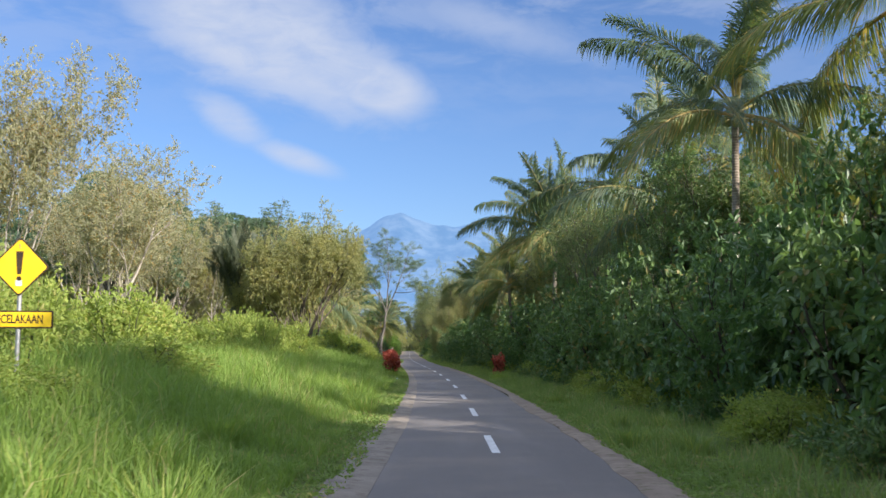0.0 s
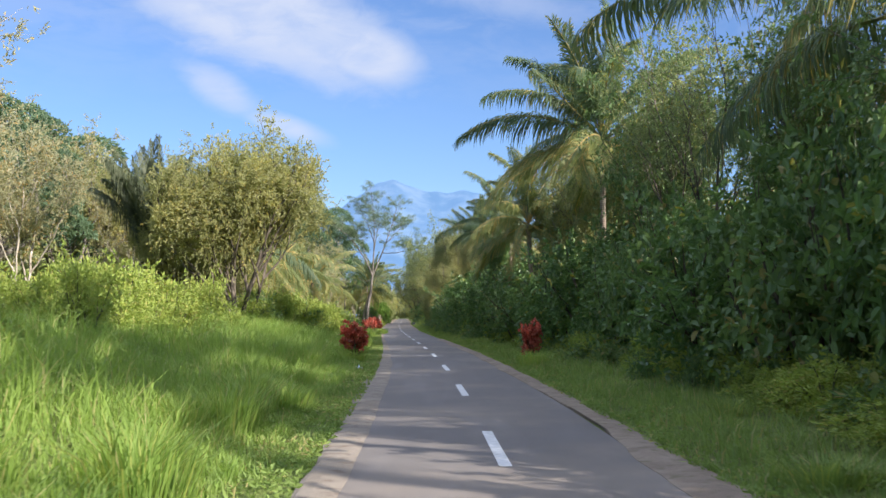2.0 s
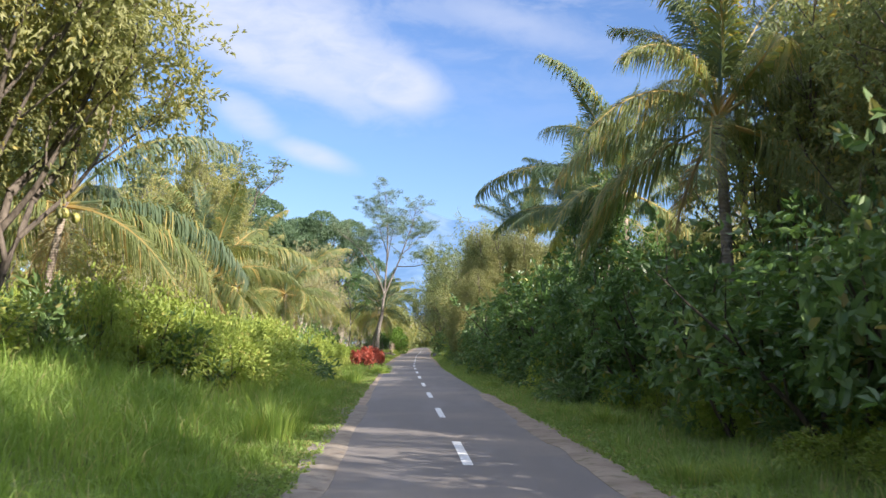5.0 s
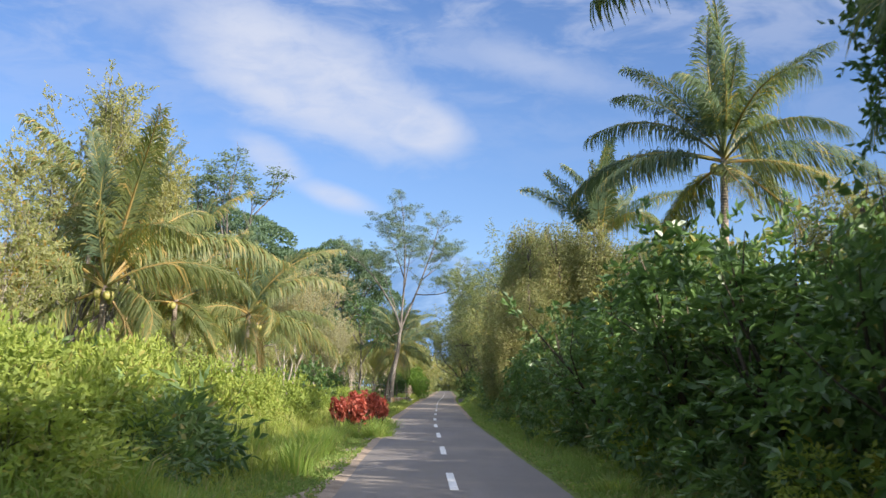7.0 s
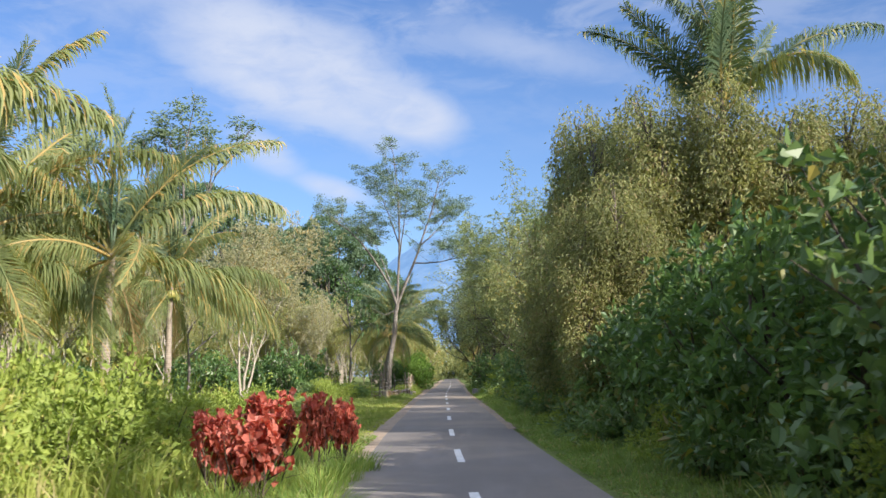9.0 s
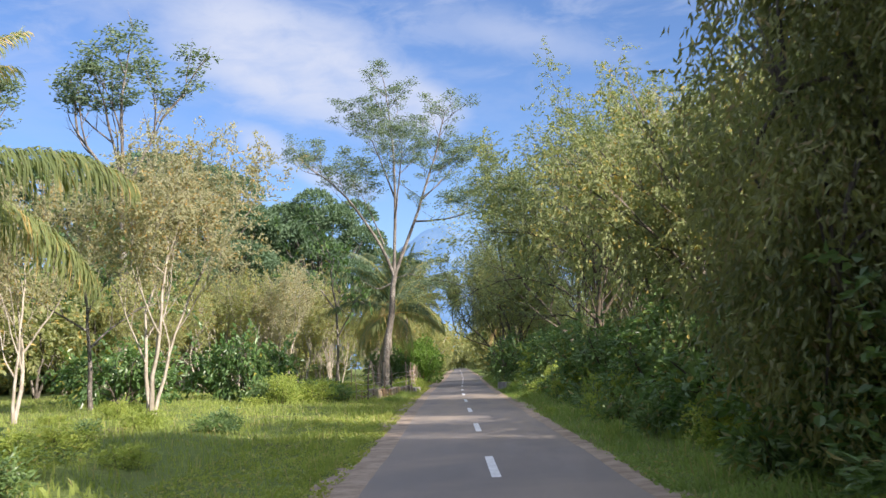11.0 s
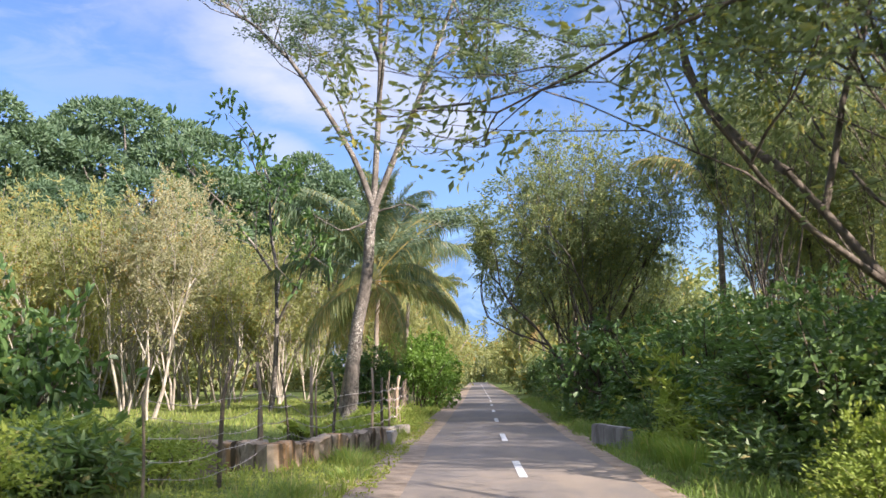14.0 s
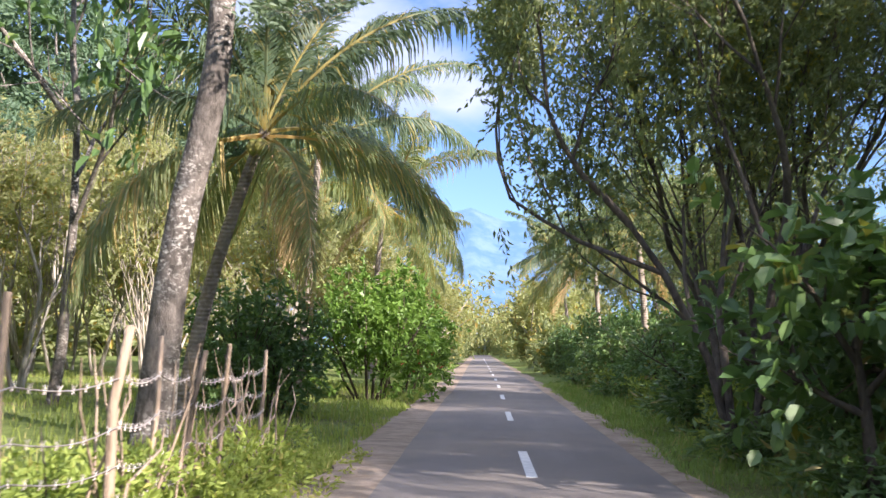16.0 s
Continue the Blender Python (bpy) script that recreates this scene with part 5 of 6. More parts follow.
for i in range(75):         # back of the tall grass on the left
    yy = rnd.uniform(16, 98)
    far = rnd.uniform(6.8, 12.5)
    spots[i % 2].append((float(mid(yy)) - far, yy, rnd.uniform(0, 360), rnd.uniform(0.6, 1.5), rnd.uniform(0.4, 1.7)))
for i in range(26):         # dark weeds in the shade
    yy = rnd.uniform(72, 92)
    spots[2 if i % 2 else 1].append((float(mid(yy)) - rnd.uniform(4.2, 9), yy, rnd.uniform(0, 360), rnd.uniform(1.0, 1.4), rnd.uniform(1.0, 1.5)))
for k, (x, yy) in enumerate(((-11.9, 156.4), (-12.9, 157.2), (-10.8, 158.4), (-12.3, 158.4))):     # a mound of weeds before the wall
    spots[(0, 2, 1)[k % 3]].append((x, yy, rnd.uniform(0, 360), rnd.uniform(0.8, 1.2), rnd.uniform(0.6, 1.1)))
for x, yy, k, h in ((-0.6, 158.3, 0.75, 1.2), (0.4, 159.2, 0.85, 1.6), (-0.1, 157.2, 0.6, 0.7), (-0.7, 159.6, 0.7, 1.0)):      # a sunlit heap of weeds in a gap of the hedge
    spots[1].append((x, yy, rnd.uniform(0, 360), k, h))
for x, yy in ((-8.2, 176.0), (-8.0, 177.2), (-8.6, 174.8), (-8.1, 178.6), (-8.8, 176.4), (-8.3, 180.5), (-8.9, 179.0)):    # weeds along the foot of the fence
    spots[1].append((x, yy, rnd.uniform(0, 360), rnd.uniform(0.5, 0.8), rnd.uniform(0.45, 0.75)))
for i in range(16):         # ferns in the ditch before the wall
    spots[2 if i % 3 else 1].append((rnd.uniform(-13.0, -9.4), rnd.uniform(159.8, 163.4), rnd.uniform(0, 360), rnd.uniform(0.9, 1.3), rnd.uniform(0.5, 0.9)))
for i in range(80):         # mounds beside the red shrubs
    yy = rnd.uniform(72, 122)
    spots[i % 2].append((float(mid(yy)) - rnd.uniform(4.6, 10), yy, rnd.uniform(0, 360), rnd.uniform(0.5, 1.4), rnd.uniform(0.3, 1.7)))
for i in range(22):
    yy = rnd.uniform(122, 160)
    spots[i % 3].append((float(mid(yy)) - rnd.uniform(5.5, 14), yy, rnd.uniform(0, 360), rnd.uniform(0.5, 0.8), rnd.uniform(0.25, 0.6)))
for i in range(26):         # sunlit growth behind the gaps
    yy = rnd.uniform(136, 215)
    spots[i % 2].append((float(mid(yy)) + rnd.uniform(6.5, 13), yy, rnd.uniform(0, 360), rnd.uniform(1.2, 1.9), rnd.uniform(1.2, 2.2)))
for proto, some in zip(weed, spots):
    put(proto, some)

thicket = shrub("thicket_bush", "dense olive thicket at the back of the grove", 112, 3.4, 2.6, 1000, 0.6, 0.3, LEAF_TREE, 6, group="thicket")
put(thicket, [(rnd.uniform(-34, -22) if i % 2 and i < 24 else rnd.uniform(-52, -38), 26 + i * 3.4, rnd.uniform(0, 360), 1.0, rnd.uniform(0.7, 1.2)) for i in range(74)]
    + [(rnd.uniform(-62, -44), 84 + i * 3.3, rnd.uniform(0, 360), 1.3, rnd.uniform(0.8, 1.4)) for i in range(80)]
    + [(rnd.uniform(-40, -24), 214 + i * 4.0, rnd.uniform(0, 360), 1.2, rnd.uniform(0.8, 1.3)) for i in range(20)]
    + [(float(mid(y)) + s * rnd.uniform(4.4, 6.5), y, rnd.uniform(0, 360), 0.8, rnd.uniform(0.6, 1.0)) for y in range(232, 420, 9) for s in (-1, 1)]
    + [(float(mid(428)) + (i - 5) * 3.0, 426 + i % 2 * 3, i * 50.0, 0.9, 1.3) for i in range(11)])
bush = shrub("leafy_bush", "bright green leafy bush beside the road", 111, 3.8, 2.0, 5000, 0.2, 0.11, leaf_material("bright_leaf", (0.08, 0.16, 0.03), (0.2, 0.32, 0.06), None, 0, 0.4, 0.42), 7, group="leafy bushes", fill=0.7, whorl=5)
put(bush, [(-9.4, 198.0, 0, 0.9, 0.95), (-9.2, 203.5, 80, 0.9, 0.9), (-10, 218, 40, 0.8, 0.7)])

red = shrub("copperleaf_shrub", "copper-red ornamental shrub at the road side", 121, 1.3, 0.55, 800, 0.14, 0.125, LEAF_RED, 7, 1, group="red shrubs", fill=0.92, low=0.58, whorl=5, lift=0.25)
red_b = shrub("copperleaf_shrub", "copper-red ornamental shrub at the road side", 123, 1.3, 0.6, 800, 0.14, 0.12, LEAF_RED, 8, 1, group="red shrubs", fill=0.92, low=0.55, whorl=5, lift=0.25)
red_dark = shrub("copperleaf_shrub", "dark red ornamental shrub in shade", 122, 1.5, 0.52, 1000, 0.14, 0.12, LEAF_RED, 6, 1, group="red shrubs", fill=0.95, low=0.5, whorl=5, lift=0.1)
put(red, [(-4.95, 105.6, 0, 0.64, 0.86), (-4.92, 110.1, 150, 0.48, 0.98), (-4.95, 113.2, 300, 0.42, 0.86), (-9.0, 207.5, 20, 1.2, 1.2)])
put(red_b, [(-5.2, 107.7, 70, 0.68, 1.0), (-4.72, 111.6, 220, 0.4, 0.78), (-5.65, 106.8, 20, 0.5, 0.85)])
put(red_dark, [(-2.62, 55.6, 0, 0.86, 0.86), (2.74, 51.9, 100, 0.56, 0.86)])

small = tree("roadside_sapling", "small dark-stemmed tree with large drooping leaves", 131, 3.1, 1, 0.1, 0.5, 4, 2, 5, 55, 0.7, 0.1, 900, 0.22, 0.26, 0.16, LEAF_BROAD, BARK_DARK, 0.6)
put(small, [(-2.15, 179.6, 0, 1.0, 1.0)])
spreading = tree("broad_leaved_shrub", "wide dark shrub with large drooping leaves on several stems", 132, 3.1, 5, 0.07, 0.4, 4, 3, 3, 42, 0.74, 0.05, 1700, 0.3, 0.34, 0.17, LEAF_BROAD, BARK_MID, 0.7, fan=38, category="shrub", skirt=0.3)
put(spreading, [(-15.8, 168.0, 40, 0.85, 1.15), (-17.8, 170.0, 150, 0.8, 0.95), (-20.0, 161, 80, 0.9, 0.85), (-22.5, 167, 220, 1.0, 0.95), (-24, 150, 130, 0.8, 0.7)])


cassava = shrub("cassava_plant", "light-green plant with whorls of long leaves", 142, 1.7, 0.7, 420, 0.26, 0.1, LEAF_WEED, 5, group="broad-leaved plants", fill=0.85, whorl=7, stem_mat=STEM_GREEN, low=0.4, lift=0.3)
put(cassava, [(-1.1, 171.7, 0, 1.0, 1.15), (-1.4, 169.4, 80, 0.9, 0.75), (-1.2, 173.4, 160, 0.9, 1.0), (-1.5, 165.3, 240, 0.8, 0.4), (-1.3, 166.3, 30, 0.8, 0.45), (-0.8, 167.5, 110, 1.0, 0.7)])


# ---- grass ----
def blades(name, label, seed, n, where, tall, width, mat, bend=0.5):
    """Loose blades of grass over a stretch of ground; where(rng, n) gives x, y and a height factor."""
    rng = np.random.default_rng(seed)
    x, y, k = where(rng, n)
    z = land(x, y)
    h = tall * k * rng.uniform(0.55, 1.25, len(x))
    a = rng.uniform(0, 6.28, len(x))
    side = np.stack([np.cos(a), np.sin(a), 0 * a], -1) * (width * rng.uniform(0.7, 1.3, len(x)))[:, None]
    lean = rng.normal(size=(len(x), 2)) * bend * 0.6
    b = np.stack([x, y, z - 0.02], -1)
    m = b + np.stack([lean[:, 0] * h * 0.3, lean[:, 1] * h * 0.3, h * 0.58], -1)
    t = b + np.stack([lean[:, 0] * h, lean[:, 1] * h, h * (1 - 0.25 * np.hypot(*lean.T))], -1)
    v = np.stack([b - side, b + side, m + side * 0.8, m - side * 0.8, t], 1).reshape(-1, 3)
    i = np.arange(len(x))[:, None] * 5
    f = np.concatenate([i + (0, 1, 2), i + (0, 2, 3), i + (3, 2, 4)], 1).reshape(-1, 3)
    tagged(new(name, np_mesh(name, v, f, mat)), label, "grass", kind="stuff")


def clumpy(rng, x, y, size=1.6, low=0.25):
    g = np.sin(x * 2.1 / size + 1.7 * np.sin(y * 1.3 / size)) * np.sin(y * 1.9 / size + 1.3 * np.sin(x * 1.1 / size))
    h = np.sin(x * 5.3 + 2.1 * np.sin(y * 3.7)) * np.sin(y * 4.9 + 1.9 * np.sin(x * 4.1))
    return np.clip(0.72 + 0.5 * g + 0.38 * h, low, 1.6)


def field(rng, n):
    y = 2 + 86 * rng.uniform(0, 1, n)
    u = -(2.5 + 10.5 * rng.uniform(0, 1, n) ** 1.5)
    k = clumpy(rng, u, y) * (0.35 + 0.65 * smooth(-u, 2.5, 4.0))
    return mid(y) + u, y, k


def verge(side, lo, hi, y0, y1):
    def where(rng, n):
        y = rng.uniform(y0, y1, n)
        u = side * (lo + (hi - lo) * rng.uniform(0, 1, n) ** 1.2)
        return mid(y) + u, y, clumpy(rng, u, y, 0.8, 0.15) * (0.4 + 0.6 * smooth(np.abs(u), lo, lo + 0.8))
    return where


def lawn(rng, n):
    y = 112 + 96 * rng.uniform(0, 1, n)
    u = -(2.4 + 22 * rng.uniform(0, 1, n) ** 1.6)
    return mid(y) + u, y, clumpy(rng, u, y, 1.3, 0.2)


blades("tall_grass", "tall bright-green grass filling the field", 201, 150000, field, 0.66, 0.0085, GRASS_TALL, 0.85)
def weedy(rng, n):
    y = 80 + 42 * rng.uniform(0, 1, n)
    u = -(2.5 + 8.5 * rng.uniform(0, 1, n) ** 1.2)
    return mid(y) + u, y, clumpy(rng, u, y, 0.9, 0.2) * (0.35 + 0.65 * smooth(-u, 2.5, 3.8))


blades("weedy_grass", "yellow-green weedy grass around red shrubs", 205, 36000, weedy, 0.62, 0.013, GRASS_WEEDY, 0.8)
blades("verge_grass", "short grass along the shaded road side", 202, 125000, verge(1, 1.75, 5.2, -6, 215), 0.3, 0.0085, GRASS_SHORT, 0.8)
blades("verge_grass", "short grass along the road edge", 203, 26000, verge(-1, 1.9, 3.3, -6, 118), 0.24, 0.009, GRASS_SHORT)
def ground_cover(name, label, seed, n, side, lo, hi, y0, y1, mat):
    """Low creeping leaves on the trodden strip between the road's edge and the grass."""
    rng = np.random.default_rng(seed)
    y = rng.uniform(y0, y1, n)
    u = side * (lo + (hi - lo) * rng.uniform(0, 1, n) ** 1.3)
    keep = clumpy(rng, u, y, 0.5, 0.0) > rng.uniform(0.3, 1.0, n)
    x, y = (mid(y) + u)[keep], y[keep]
    m = len(x)
    at = np.stack([x, y, land(x, y) + rng.uniform(0.0, 0.07, m)], -1)
    way = rng.normal(size=(m, 3)) * (1, 1, 0.35) + (0, 0, 0.3)
    tagged(new(name, np_mesh(name, *leaves(rng, at, way, 0.075, 0.034), mat)), label, "weeds", kind="stuff")


ground_cover("creeping_weeds", "low creeping weeds along the road edge", 206, 60000, -1, 1.86, 3.0, 0, 120, GRASS_SHORT)
ground_cover("creeping_weeds", "low creeping weeds along the shaded road edge", 207, 60000, 1, 1.76, 3.2, 0, 130, GRASS_SHORT)
ground_cover("creeping_weeds", "low yellowing weeds on the sandy road edge", 208, 36000, -1, 2.05, 4.6, 120, 184, GRASS_WEEDY)
LAWN = leaf_material("lawn_grass", (0.19, 0.25, 0.06), (0.37, 0.43, 0.11), (0.42, 0.38, 0.17), 0.1, 0.5, 0.6)
blades("lawn_grass", "grazed sunlit grass under scattered trees", 204, 75000, lawn, 0.22, 0.011, LAWN)


# ---- warning sign ----
def box(bm, lo, hi, bevel=0.0):
    made = bmesh.ops.create_cube(bm, size=1.0)
    vs = made["verts"]
    for v in vs:
        v.co = Vector([lo[k] + (v.co[k] + 0.5) * (hi[k] - lo[k]) for k in range(3)])
    if bevel:
        es = list({e for v in vs for e in v.link_edges})
        bmesh.ops.bevel(bm, geom=es, offset=bevel, segments=2, affect="EDGES")


def slab(points, depth):
    """A flat plate in the xz plane from its outline, with thickness along y."""
    bm = bmesh.new()
    fr = [bm.verts.new((x, 0, z)) for x, z in points]
    face = bm.faces.new(fr)
    made = bmesh.ops.extrude_face_region(bm, geom=[face])
    for v in made["geom"]:
        if isinstance(v, bmesh.types.BMVert):
            v.co.y += depth
    bmesh.ops.recalc_face_normals(bm, faces=bm.faces)
    return bm


def rounded(points, r, n=4):
    """An outline with rounded corners."""
    out, m = [], len(points)
    for i in range(m):
        p, a, b = Vector(points[i]), Vector(points[i - 1]), Vector(points[(i + 1) % m])
        s, e = p + (a - p).normalized() * r, p + (b - p).normalized() * r
        for k in range(n + 1):
            f = k / n
            out.append(tuple((1 - f) ** 2 * s + 2 * f * (1 - f) * p + f * f * e))
    return out


YELLOW = plain_material("sign_yellow", (0.8, 0.5, 0.01), (0.86, 0.58, 0.02), 0.45, 3.0)
BLACK = plain_material("sign_black", (0.03, 0.02, 0.012), (0.07, 0.04, 0.02), 0.6, 9.0)
WHITE = plain_material("sticker_white", (0.6, 0.58, 0.54), (0.75, 0.74, 0.7), 0.6, 9.0)
GALV = plain_material("galvanised_steel", (0.3, 0.3, 0.29), (0.45, 0.45, 0.44), 0.5, 12.0, 0.5, 0.001, 0.6)


def warning_sign(x, y):
    z0 = float(land(x, y))
    ob = thing("warning_sign", "yellow diamond exclamation sign with a plate below", "road sign", "", (x, y, z0))
    bm = bmesh.new()
    bmesh.ops.create_cone(bm, segments=14, radius1=0.032, radius2=0.032, depth=2.3, cap_ends=True)
    for v in bm.verts:
        v.co.z += 0.95
        v.co.y += 0.04
    part("pole", bm, GALV, ob)
    c = 2.63 - z0
    d = 0.425
    plate = part("diamond_plate", slab(rounded([(0, c - d), (d, c), (0, c + d), (-d, c)], 0.05), 0.012), BLACK, ob, "black rim of the diamond plate")
    e = d - 0.03
    front = part("yellow_face", slab([(px, pz) for px, pz in rounded([(0, c - e), (e, c), (0, c + e), (-e, c)], 0.045)], -0.004), YELLOW, plate, "yellow face")
    front.location.y = -0.002
    bar = part("exclamation_bar", slab([(-0.028, c - 0.1), (0.028, c - 0.1), (0.052, c + 0.22), (-0.052, c + 0.22)], -0.004), BLACK, plate, "black exclamation bar")
    bar.location.y = -0.008
    ring = [(0.035 * math.cos(k * 0.5236), c - 0.165 + 0.035 * math.sin(k * 0.5236)) for k in range(12)]
    dot = part("exclamation_dot", slab(ring, -0.004), BLACK, plate, "black dot")
    dot.location.y = -0.008
    st = part("sticker", slab([(-0.045, c - 0.27), (0.045, c - 0.27), (0.045, c - 0.19), (-0.045, c - 0.19)], -0.003), WHITE, plate, "small worn white sticker")
    st.location.y = -0.009
    h = 1.89 - z0
    name = part("name_plate", slab(rounded([(-0.5, h - 0.125), (0.5, h - 0.125), (0.5, h + 0.125), (-0.5, h + 0.125)], 0.03), 0.012), BLACK, ob, "rectangular plate with a black rim")
    face = part("yellow_panel", slab(rounded([(-0.478, h - 0.103), (0.478, h - 0.103), (0.478, h + 0.103), (-0.478, h + 0.103)], 0.02), -0.004), YELLOW, name, "yellow panel")
    face.location.y = -0.002
    cu = bpy.data.curves.new("lettering", "FONT")
    cu.body, cu.size, cu.align_x, cu.align_y, cu.extrude = "KECELAKAAN", 0.172, "CENTER", "CENTER", 0.001
    cu.offset = 0.0025
    cu.materials.append(BLACK)
    text = attach("lettering", cu, name, "black capital lettering KECELAKAAN")
    text.matrix_basis = Matrix.Translation((0, -0.009, h)) @ pose(0, 0, 0, 90, 0, 0) @ Matrix.Diagonal((0.68, 1, 1, 1))
    for s in (-0.06, 0.06):
        bm = bmesh.new()
        bmesh.ops.create_cone(bm, segments=8, radius1=0.009, radius2=0.008, depth=0.012, cap_ends=True)
        b = part("bolt", bm, GALV, plate)
        b.matrix_basis = pose(0, -0.01, c + 0.31 + (s - 0.06) * 0.3, 90, 0, 0)


warning_sign(-6.05, 15.9)


# ---- bridge walls and fence ----
def rough_wall(name, label, a, b, height, thick, foot, mat, seed, blocks=1, part_name="block"):
    """A weathered masonry wall between two points, in one or several uneven blocks."""
    rng = random.Random(seed)
    a, b = Vector(a), Vector(b)
    ob = thing(name, label, "wall", "", (a.x, a.y, 0))
    d = b - a
    length, turn = d.length, math.degrees(math.atan2(d.y, d.x))
    step = length / blocks
    for i in range(blocks):
        bm = bmesh.new()
        h = height + rng.uniform(-0.05, 0.05) * (blocks > 1)
        box(bm, (i * step + 0.008, -thick / 2, foot), ((i + 1) * step - 0.008, thick / 2, h), 0.025)
        bmesh.ops.subdivide_edges(bm, edges=[e for e in bm.edges if e.calc_length() > 0.15], cuts=3, use_grid_fill=True)
        for v in bm.verts:
            n = noise.noise_vector(v.co * 2.3 + Vector((seed * 7.1 + i * 3.3, a.y, 0)))
            v.co += n * (0.05 if "slab" in name else 0.02)
        p = part(part_name, bm, mat, ob)
        p.matrix_basis = pose(0, 0, 0, 0, 0, turn)
    return ob


def long_wall(name, label, corners, top, thick, foot, mat, seed, step=0.12):
    """A weathered wall along corners: an uneven, chipped top and a rough face."""
    rng = np.random.default_rng(seed)
    c = np.array(corners, float)
    run = np.concatenate([[0], np.cumsum(np.hypot(*np.diff(c, axis=0).T))])
    q = np.arange(0, run[-1], step)
    p = np.stack([np.interp(q, run, c[:, k]) for k in (0, 1)], -1)
    d = unit(np.gradient(p, axis=0))
    side = np.stack([d[:, 1], -d[:, 0]], -1)
    n = len(q)
    chip = np.convolve(rng.normal(size=n + 6), np.ones(7) / 7, "valid") * 0.07 + rng.normal(size=n) * 0.012
    rows = [(0.5, foot), (0.5, -0.1), (0.5, 0.08), (0.5, 0.22), (0.5, top - 0.1), (0.49, top - 0.02), (0.42, top), (0.0, top + 0.005), (-0.42, top), (-0.5, top - 0.04), (-0.5, foot)]
    cols = []
    for o, h in rows:
        w = rng.normal(size=n) * 0.012
        cols.append(np.stack([*(p + side * (o * thick + w)[:, None]).T, h + (chip if h > top - 0.05 else 0) + rng.normal(size=n) * 0.006], -1))
    v = np.stack(cols, 1)
    m = len(rows)
    i, j = np.meshgrid(np.arange(n - 1), np.arange(m - 1), indexing="ij")
    k = i * m + j
    f = np.stack([k, k + 1, k + m + 1, k + m], -1).reshape(-1, 4)
    caps = [[e * m + t, e * m + t + 1, e * m + m - 2 - t, e * m + m - 1 - t] for e in (0, n - 1) for t in range(m // 2)]
    ob = thing(name, label, "wall")
    attach("masonry", np_mesh("masonry", v.reshape(-1, 3), np.concatenate([f, np.array(caps)]), mat), ob)
    return ob


def streaked_material():
    """Old concrete with rust-brown and black streaks running down its face."""
    m, k = material("streaked_concrete")
    place = k.node("ShaderNodeNewGeometry").outputs["Position"]
    run = k.noise(k.scaled(place, 1, 1, 0.06), 3.4, 5, 0.6)
    rust = k.noise(k.scaled(place, 1, 1, 0.12), 1.7, 4)
    blot, grit = k.noise(place, 2.6, 6, 0.65), k.noise(place, 55, 3)
    col = k.mix(k.step(blot, 0.3, 0.7), (0.24, 0.19, 0.135), (0.4, 0.33, 0.25))
    col = k.mix(k.step(rust, 0.44, 0.6, 0, 0.75), col, (0.42, 0.22, 0.08))
    col = k.mix(k.step(run, 0.5, 0.58, 0, 0.85), col, (0.05, 0.045, 0.035))
    col = k.mix(k.step(grit, 0.45, 0.8, 0, 0.3), col, (0.1, 0.1, 0.06))
    finish(k, col, 0.93, k.bump(k.math("ADD", grit, blot), 0.015), 0.15)
    return m


long_wall("retaining_wall", "stained concrete wall with rusty streaks beside the road", [(-10.7, 166.3), (-8.8, 164.1), (-8.2, 166.8), (-7.75, 170.0)], 0.45, 0.28, -0.45, streaked_material(), 3)
SLAB = concrete_material("worn_slab", (0.3, 0.27, 0.22), (0.5, 0.46, 0.4), (0.22, 0.17, 0.12))
rough_wall("stone_block", "worn whitish concrete slab at the wall's end", (-8.15, 172.8), (-7.93, 174.1), 0.27, 0.3, -0.3, SLAB, 4, 1)
rough_wall("stone_block", "worn whitish concrete slab at the wall's end", (-7.92, 174.15), (-7.72, 175.3), 0.26, 0.28, -0.3, SLAB, 5, 1)
rough_wall("stone_block", "rough grey stone block in the grass", (-7.72, 170.6), (-7.66, 171.0), 0.3, 0.3, -0.3, PARAPET, 7, 1)
rough_wall("stone_block", "rough grey stone block in the grass", (-7.75, 171.6), (-7.7, 171.95), 0.27, 0.28, -0.3, PARAPET, 8, 1)
rough_wall("bridge_parapet", "low grey concrete bridge parapet with a pale top", (-2.6, 168.6), (-3.06, 170.8), 0.4, 0.22, -0.4, PARAPET, 6, 1)

WOOD_PALE = bark_material("weathered_stake", (0.2, 0.15, 0.1), (0.41, 0.32, 0.23), 0.15, 14)
WOOD_DARK = bark_material("dark_stake", (0.1, 0.08, 0.06), (0.24, 0.19, 0.14), 0.15, 14)
WIRE = plain_material("rusty_wire", (0.34, 0.29, 0.25), (0.52, 0.48, 0.44), 0.5, 30.0, 0.5, 0.0005, 0.6)
fence = thing("wire_fence", "barbed-wire fence on crooked wooden stakes", "fence", "", (-8.5, 168, 0))
tops = [(-9.3, 159.6, 1.8, 0), (-9.1, 162.2, 1.8, 1), (-9.1, 164.7, 1.8, 0), (-9.05, 166.6, 1.72, 1), (-9.0, 168.7, 1.76, 0), (-8.8, 170.2, 1.65, 1), (-8.08, 171.2, 1.72, 0), (-8.05, 172.8, 1.5, 1), (-8.02, 174.2, 1.68, 0), (-7.98, 175.5, 1.55, 0),
        (-8.05, 176.4, 1.5, 0), (-8.1, 177.3, 1.4, 1), (-8.1, 178.3, 1.45, 0), (-8.2, 179.4, 1.35, 1), (-8.3, 180.6, 1.4, 0), (-11.5, 174.5, 1.5, 1), (-9.8, 173.6, 1.5, 0)]
